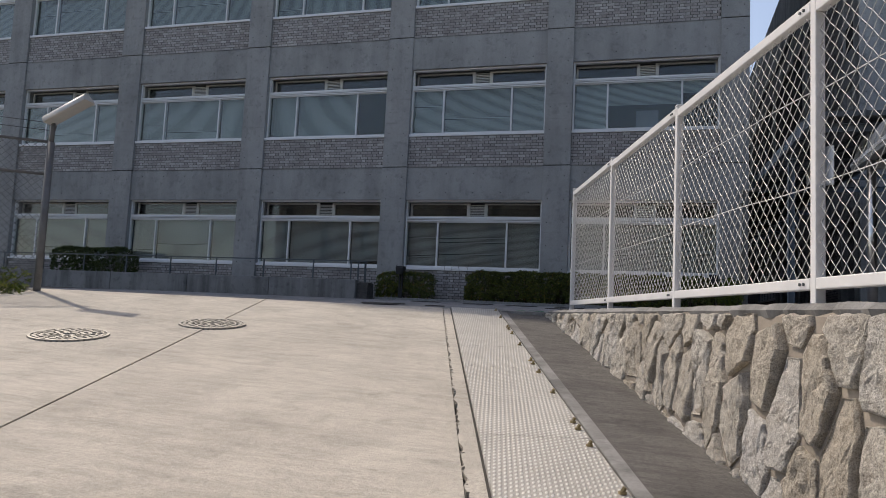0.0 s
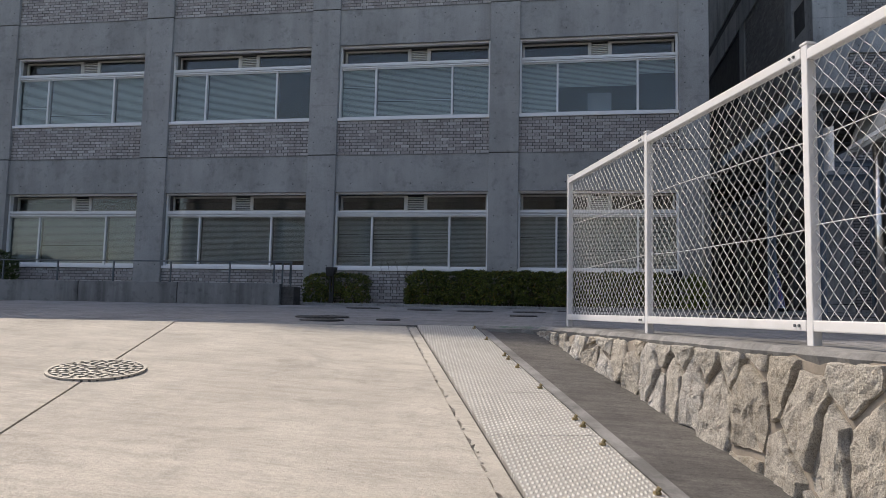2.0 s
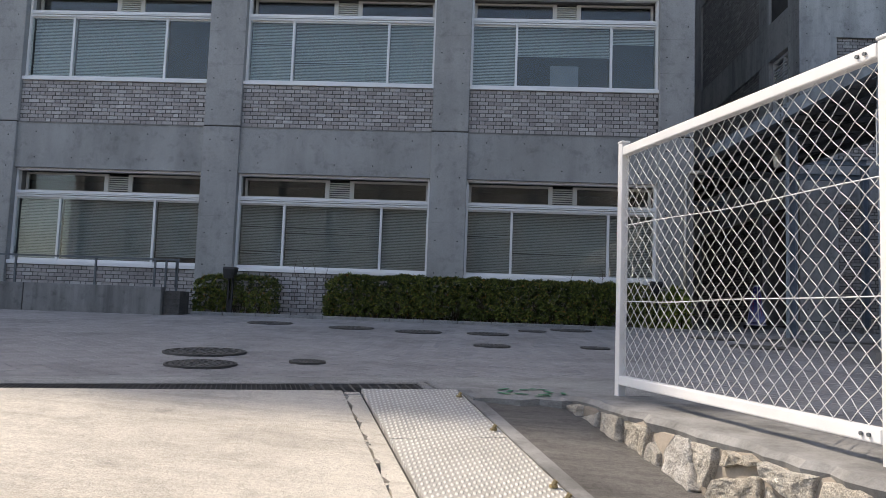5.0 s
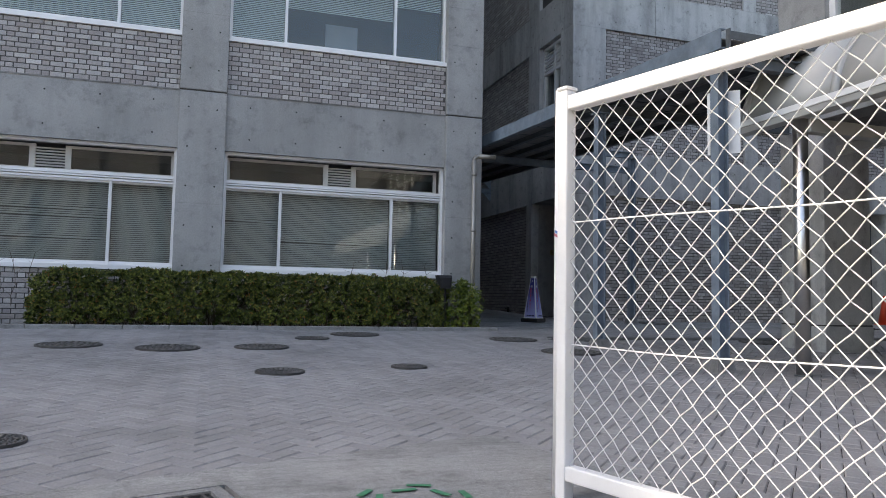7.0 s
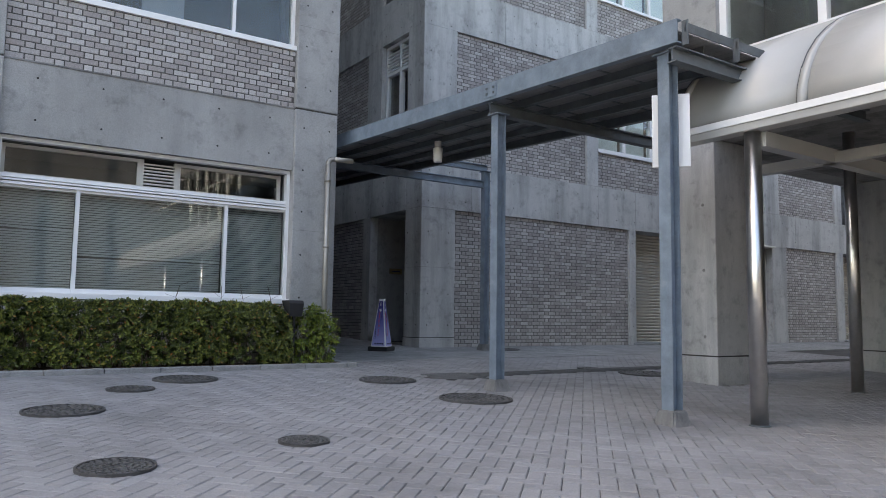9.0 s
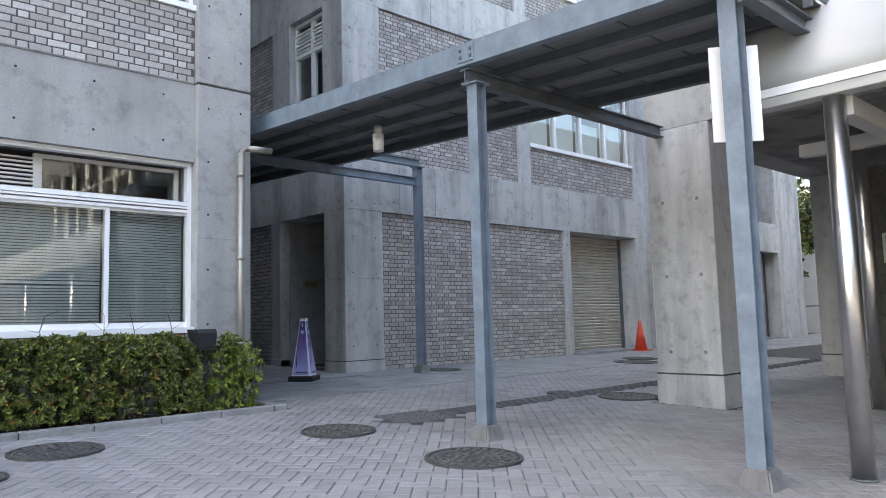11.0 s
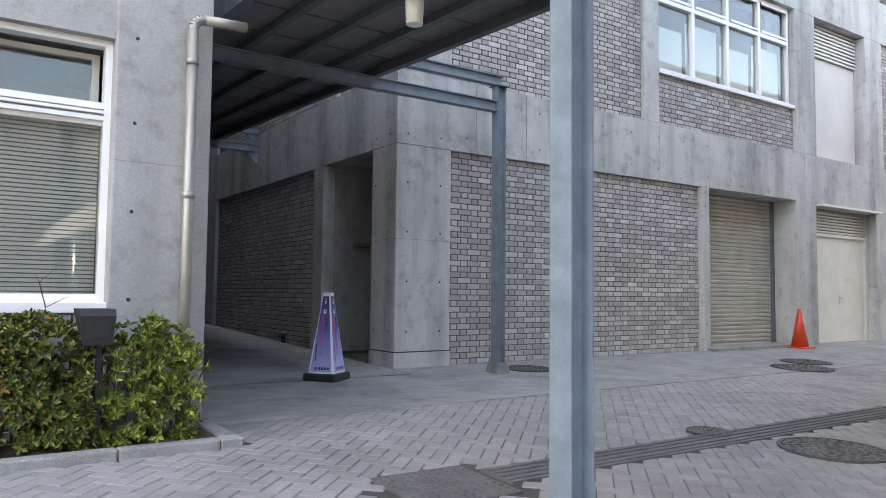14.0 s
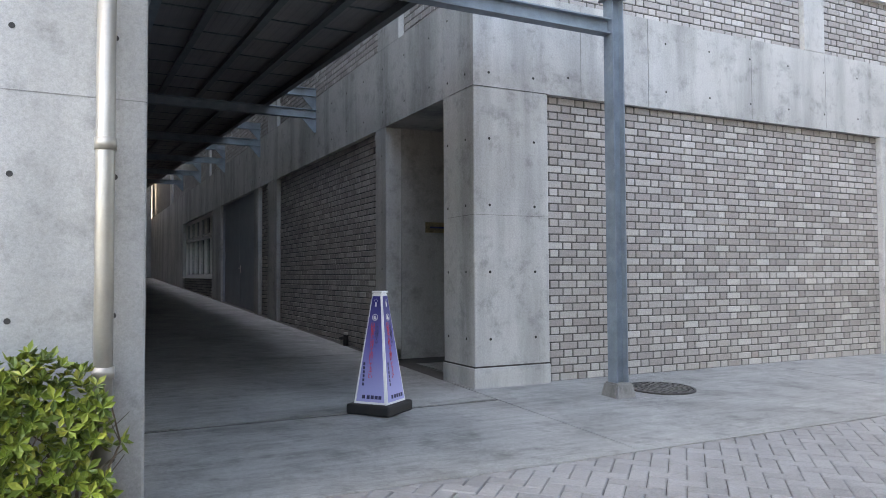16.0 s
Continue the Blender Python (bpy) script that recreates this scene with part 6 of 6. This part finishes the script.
for si, (su, sz) in enumerate(seeds):
    poly = [(su - 1, sz - 1), (su + 1, sz - 1), (su + 1, sz + 1), (su - 1, sz + 1)]
    for k, (a, b) in enumerate(seeds):
        if k != si and abs(a - su) < 1.4 and abs(b - sz) < 1.4:
            nx, nz = a - su, (b - sz)
            L = math.hypot(nx, nz)
            poly = clip(poly, (a + su) / 2 - nx / L * 0.015, (b + sz) / 2 - nz / L * 0.012, nx, nz)
            if len(poly) < 3:
                break
    if len(poly) < 3:
        continue
    poly = [(a + 0.12 * (b / TALL - 1.2), b / TALL) for a, b in poly]
    su, sz = su, sz / TALL
    poly = clip(poly, 0, fence_z(su) - 0.05, 0, 1)
    if len(poly) < 3:
        continue
    poly = clip(poly, su, ramp_z(su) - 0.06, 0.135, -1)
    if len(poly) >= 3:
        poly = clip(poly, 0.06, 0, 1, 0)
    if len(poly) < 3:
        continue
    area = abs(sum(poly[i][0] * poly[(i + 1) % len(poly)][1] - poly[(i + 1) % len(poly)][0] * poly[i][1] for i in range(len(poly)))) / 2
    if area < 0.006:
        continue
    cu, cz = sum(p[0] for p in poly) / len(poly), sum(p[1] for p in poly) / len(poly)
    # roughened outline, then two inner rings rising to an uneven face
    ring0 = []
    for i in range(len(poly)):
        a, b = poly[i], poly[(i + 1) % len(poly)]
        m = max(1, int(math.hypot(b[0] - a[0], b[1] - a[1]) / 0.036))
        for k in range(m):
            t = k / m
            ring0.append((a[0] + (b[0] - a[0]) * t + rng.uniform(-0.007, 0.007), a[1] + (b[1] - a[1]) * t + rng.uniform(-0.007, 0.007)))
    bulge = rng.uniform(0.018, 0.034)
    tu, tz = rng.uniform(-0.14, 0.14), rng.uniform(-0.14, 0.14)
    bm = bmesh.new()
    rings = []
    for shrink, lift in ((1.0, -0.05), (1.0, 0.008), (0.97, 0.7), (0.92, 0.95), (0.75, 1.0), (0.56, 1.0), (0.36, 1.0), (0.16, 1.0)):
        row = []
        for (u, z) in ring0:
            uu, zz = cu + (u - cu) * shrink, cz + (z - cz) * shrink
            q = Vector((uu * 5, zz * 5, si * 3.1))
            rough = noise.noise(q) * 0.012 + noise.noise(q * 3.2) * 0.015 + noise.noise(q * 8) * 0.010
            out = (bulge + tu * (uu - cu) + tz * (zz - cz) + rough) * lift if lift > 0.1 else lift
            v = -0.29 + 0.22 * max(0.0, min(1.0, (zz - ramp_z(uu)) / 1.3)) - out
            p = RAMP @ Vector((v, uu, zz))
            row.append(bm.verts.new(p))
        rings.append(row)
    n = len(ring0)
    for r0, r1 in zip(rings, rings[1:]):
        for k in range(n):
            bm.faces.new((r0[k], r0[(k + 1) % n], r1[(k + 1) % n], r1[k]))
    bm.faces.new(rings[-1])
    bmesh.ops.recalc_face_normals(bm, faces=bm.faces)
    part("stone", bm, STONE, stone_wall)

# ---- herringbone pavers ----
PW, PL = 0.1, 0.2
c45 = math.sqrt(0.5)
cells = []
for i in range(-170, 190):
    for j in range(-170, 190):
        k = (i - j) % 4
        if k == 0:
            cells.append((i, j, 2, 1))
        elif k == 3:
            cells.append((i, j, 1, 2)) if (i - j) % 4 == 3 else None
paving = thing("pavement", "grey concrete block pavers laid in herringbone", "pavement", kind="structure")
meshes = {}
rng = random.Random(9)
vs, fs = [], []
singles = 0
for i, j, w, h in cells:
    x0, y0 = i * PW, j * PW
    cxm, cym = x0 + w * PW / 2, y0 + h * PW / 2
    X, Y = 2.0 + (cxm - cym) * c45, 15.0 + (cxm + cym) * c45
    if not (-13 < X < 14 and 6.0 < Y < 19.9):
        continue
    rel = Vector((X, Y, 0)) - ORG
    u, v = rel.dot(AX), rel.dot(AV)
    if (v < 0.5 and u < 1.02) or Y > 19.0 and X < 2.77:
        continue
    if X < -6.7 and Y > 18.45:
        continue
    if 6.05 < X < 7.05 and 15.7 < Y < 16.7:
        continue
    if 17.56 < Y < 17.80 and X > 3.0 or (3.05 < X < 3.75 and 17.3 < Y < 18.0):
        continue
    single = singles < 300 and 0.3 < X < 3.0 and 15.9 < Y < 18.85
    z = plaza_z(Y) + rng.uniform(-0.002, 0.002)
    g = 0.0021
    wx, wy = w * PW / 2 - g, h * PW / 2 - g
    tilt_a, tilt_b = rng.uniform(-0.012, 0.012), rng.uniform(-0.012, 0.012)
    if single:
        key = (w, h)
        if key not in meshes:
            me = bpy.data.meshes.new("paver")
            pv, pf = [], []
            for d, s in ((-0.06, 0.0), (-0.005, 0.0), (0.0, 0.006)):
                for sx, sy in ((-1, -1), (1, -1), (1, 1), (-1, 1)):
                    a, b = sx * (wx - s), sy * (wy - s)
                    pv.append(((a - b) * c45, (a + b) * c45, d + 0.0336 * (a + b) * c45))
            pf = [(8, 9, 10, 11)] + [(l + q, l + (q + 1) % 4, l + 4 + (q + 1) % 4, l + 4 + q) for l in (0, 4) for q in range(4)]
            me.from_pydata(pv, [], pf)
            me.materials.append(PAVER)
            meshes[key] = me
        ob = new("paver", meshes[key])
        ob.location = (X, Y, z)
        ob.parent = paving
        singles += 1
        continue
    o = len(vs)
    for d, s in ((-0.03, 0.0), (-0.005, 0.0), (0.0, 0.006)):
        for sx, sy in ((-1, -1), (1, -1), (1, 1), (-1, 1)):
            a, b = sx * (wx - s), sy * (wy - s)
            vs.append((X + (a - b) * c45, Y + (a + b) * c45, z + d + (0.0336 + tilt_b * 0.5) * (a + b) * c45 + tilt_a * 0.5 * (a - b) * c45))
    fs += [(o + 8, o + 9, o + 10, o + 11)] + [(o + l + q, o + l + (q + 1) % 4, o + l + 4 + (q + 1) % 4, o + l + 4 + q) for l in (0, 4) for q in range(4)]
data_part("pavers", vs, fs, PAVER, paving)["kind"] = "stuff"

# ---- tactile guide strip ----
TACT = plain("tactile_block", (0.11, 0.11, 0.11), 0.85, vary=0.2, scale=8, bumps=0.3)
tact = thing("tactile_strip", "dark raised guide blocks crossing the pavers", "tactile paving", kind="structure")
x = 3.75
while x < 13.8:
    bm = bmesh.new()
    add_box(bm, x, x + 0.295, 17.53, 17.83, -0.03, 0.008)
    for k in range(4):
        add_box(bm, x, x + 0.295, 17.56 + k * 0.068, 17.59 + k * 0.068, 0.008, 0.016)
    for vtx in bm.verts:
        vtx.co.z += plaza_z(vtx.co.y)
    part("guide_block", bm, TACT, tact)
    x += 0.3
for i in range(2):
    for j in range(2):
        bm = bmesh.new()
        x, y = 3.1 + i * 0.3, 17.38 + j * 0.3
        add_box(bm, x, x + 0.295, y, y + 0.295, -0.03, 0.004)
        for a in range(5):
            for b in range(5):
                tube(bm, (x + 0.03 + a * 0.059, y + 0.03 + b * 0.059, 0.004), (x + 0.03 + a * 0.059, y + 0.03 + b * 0.059, 0.01), 0.016, 8, 0.011)
        for vtx in bm.verts:
            vtx.co.z += plaza_z(vtx.co.y)
        part("warning_block", bm, TACT, tact)
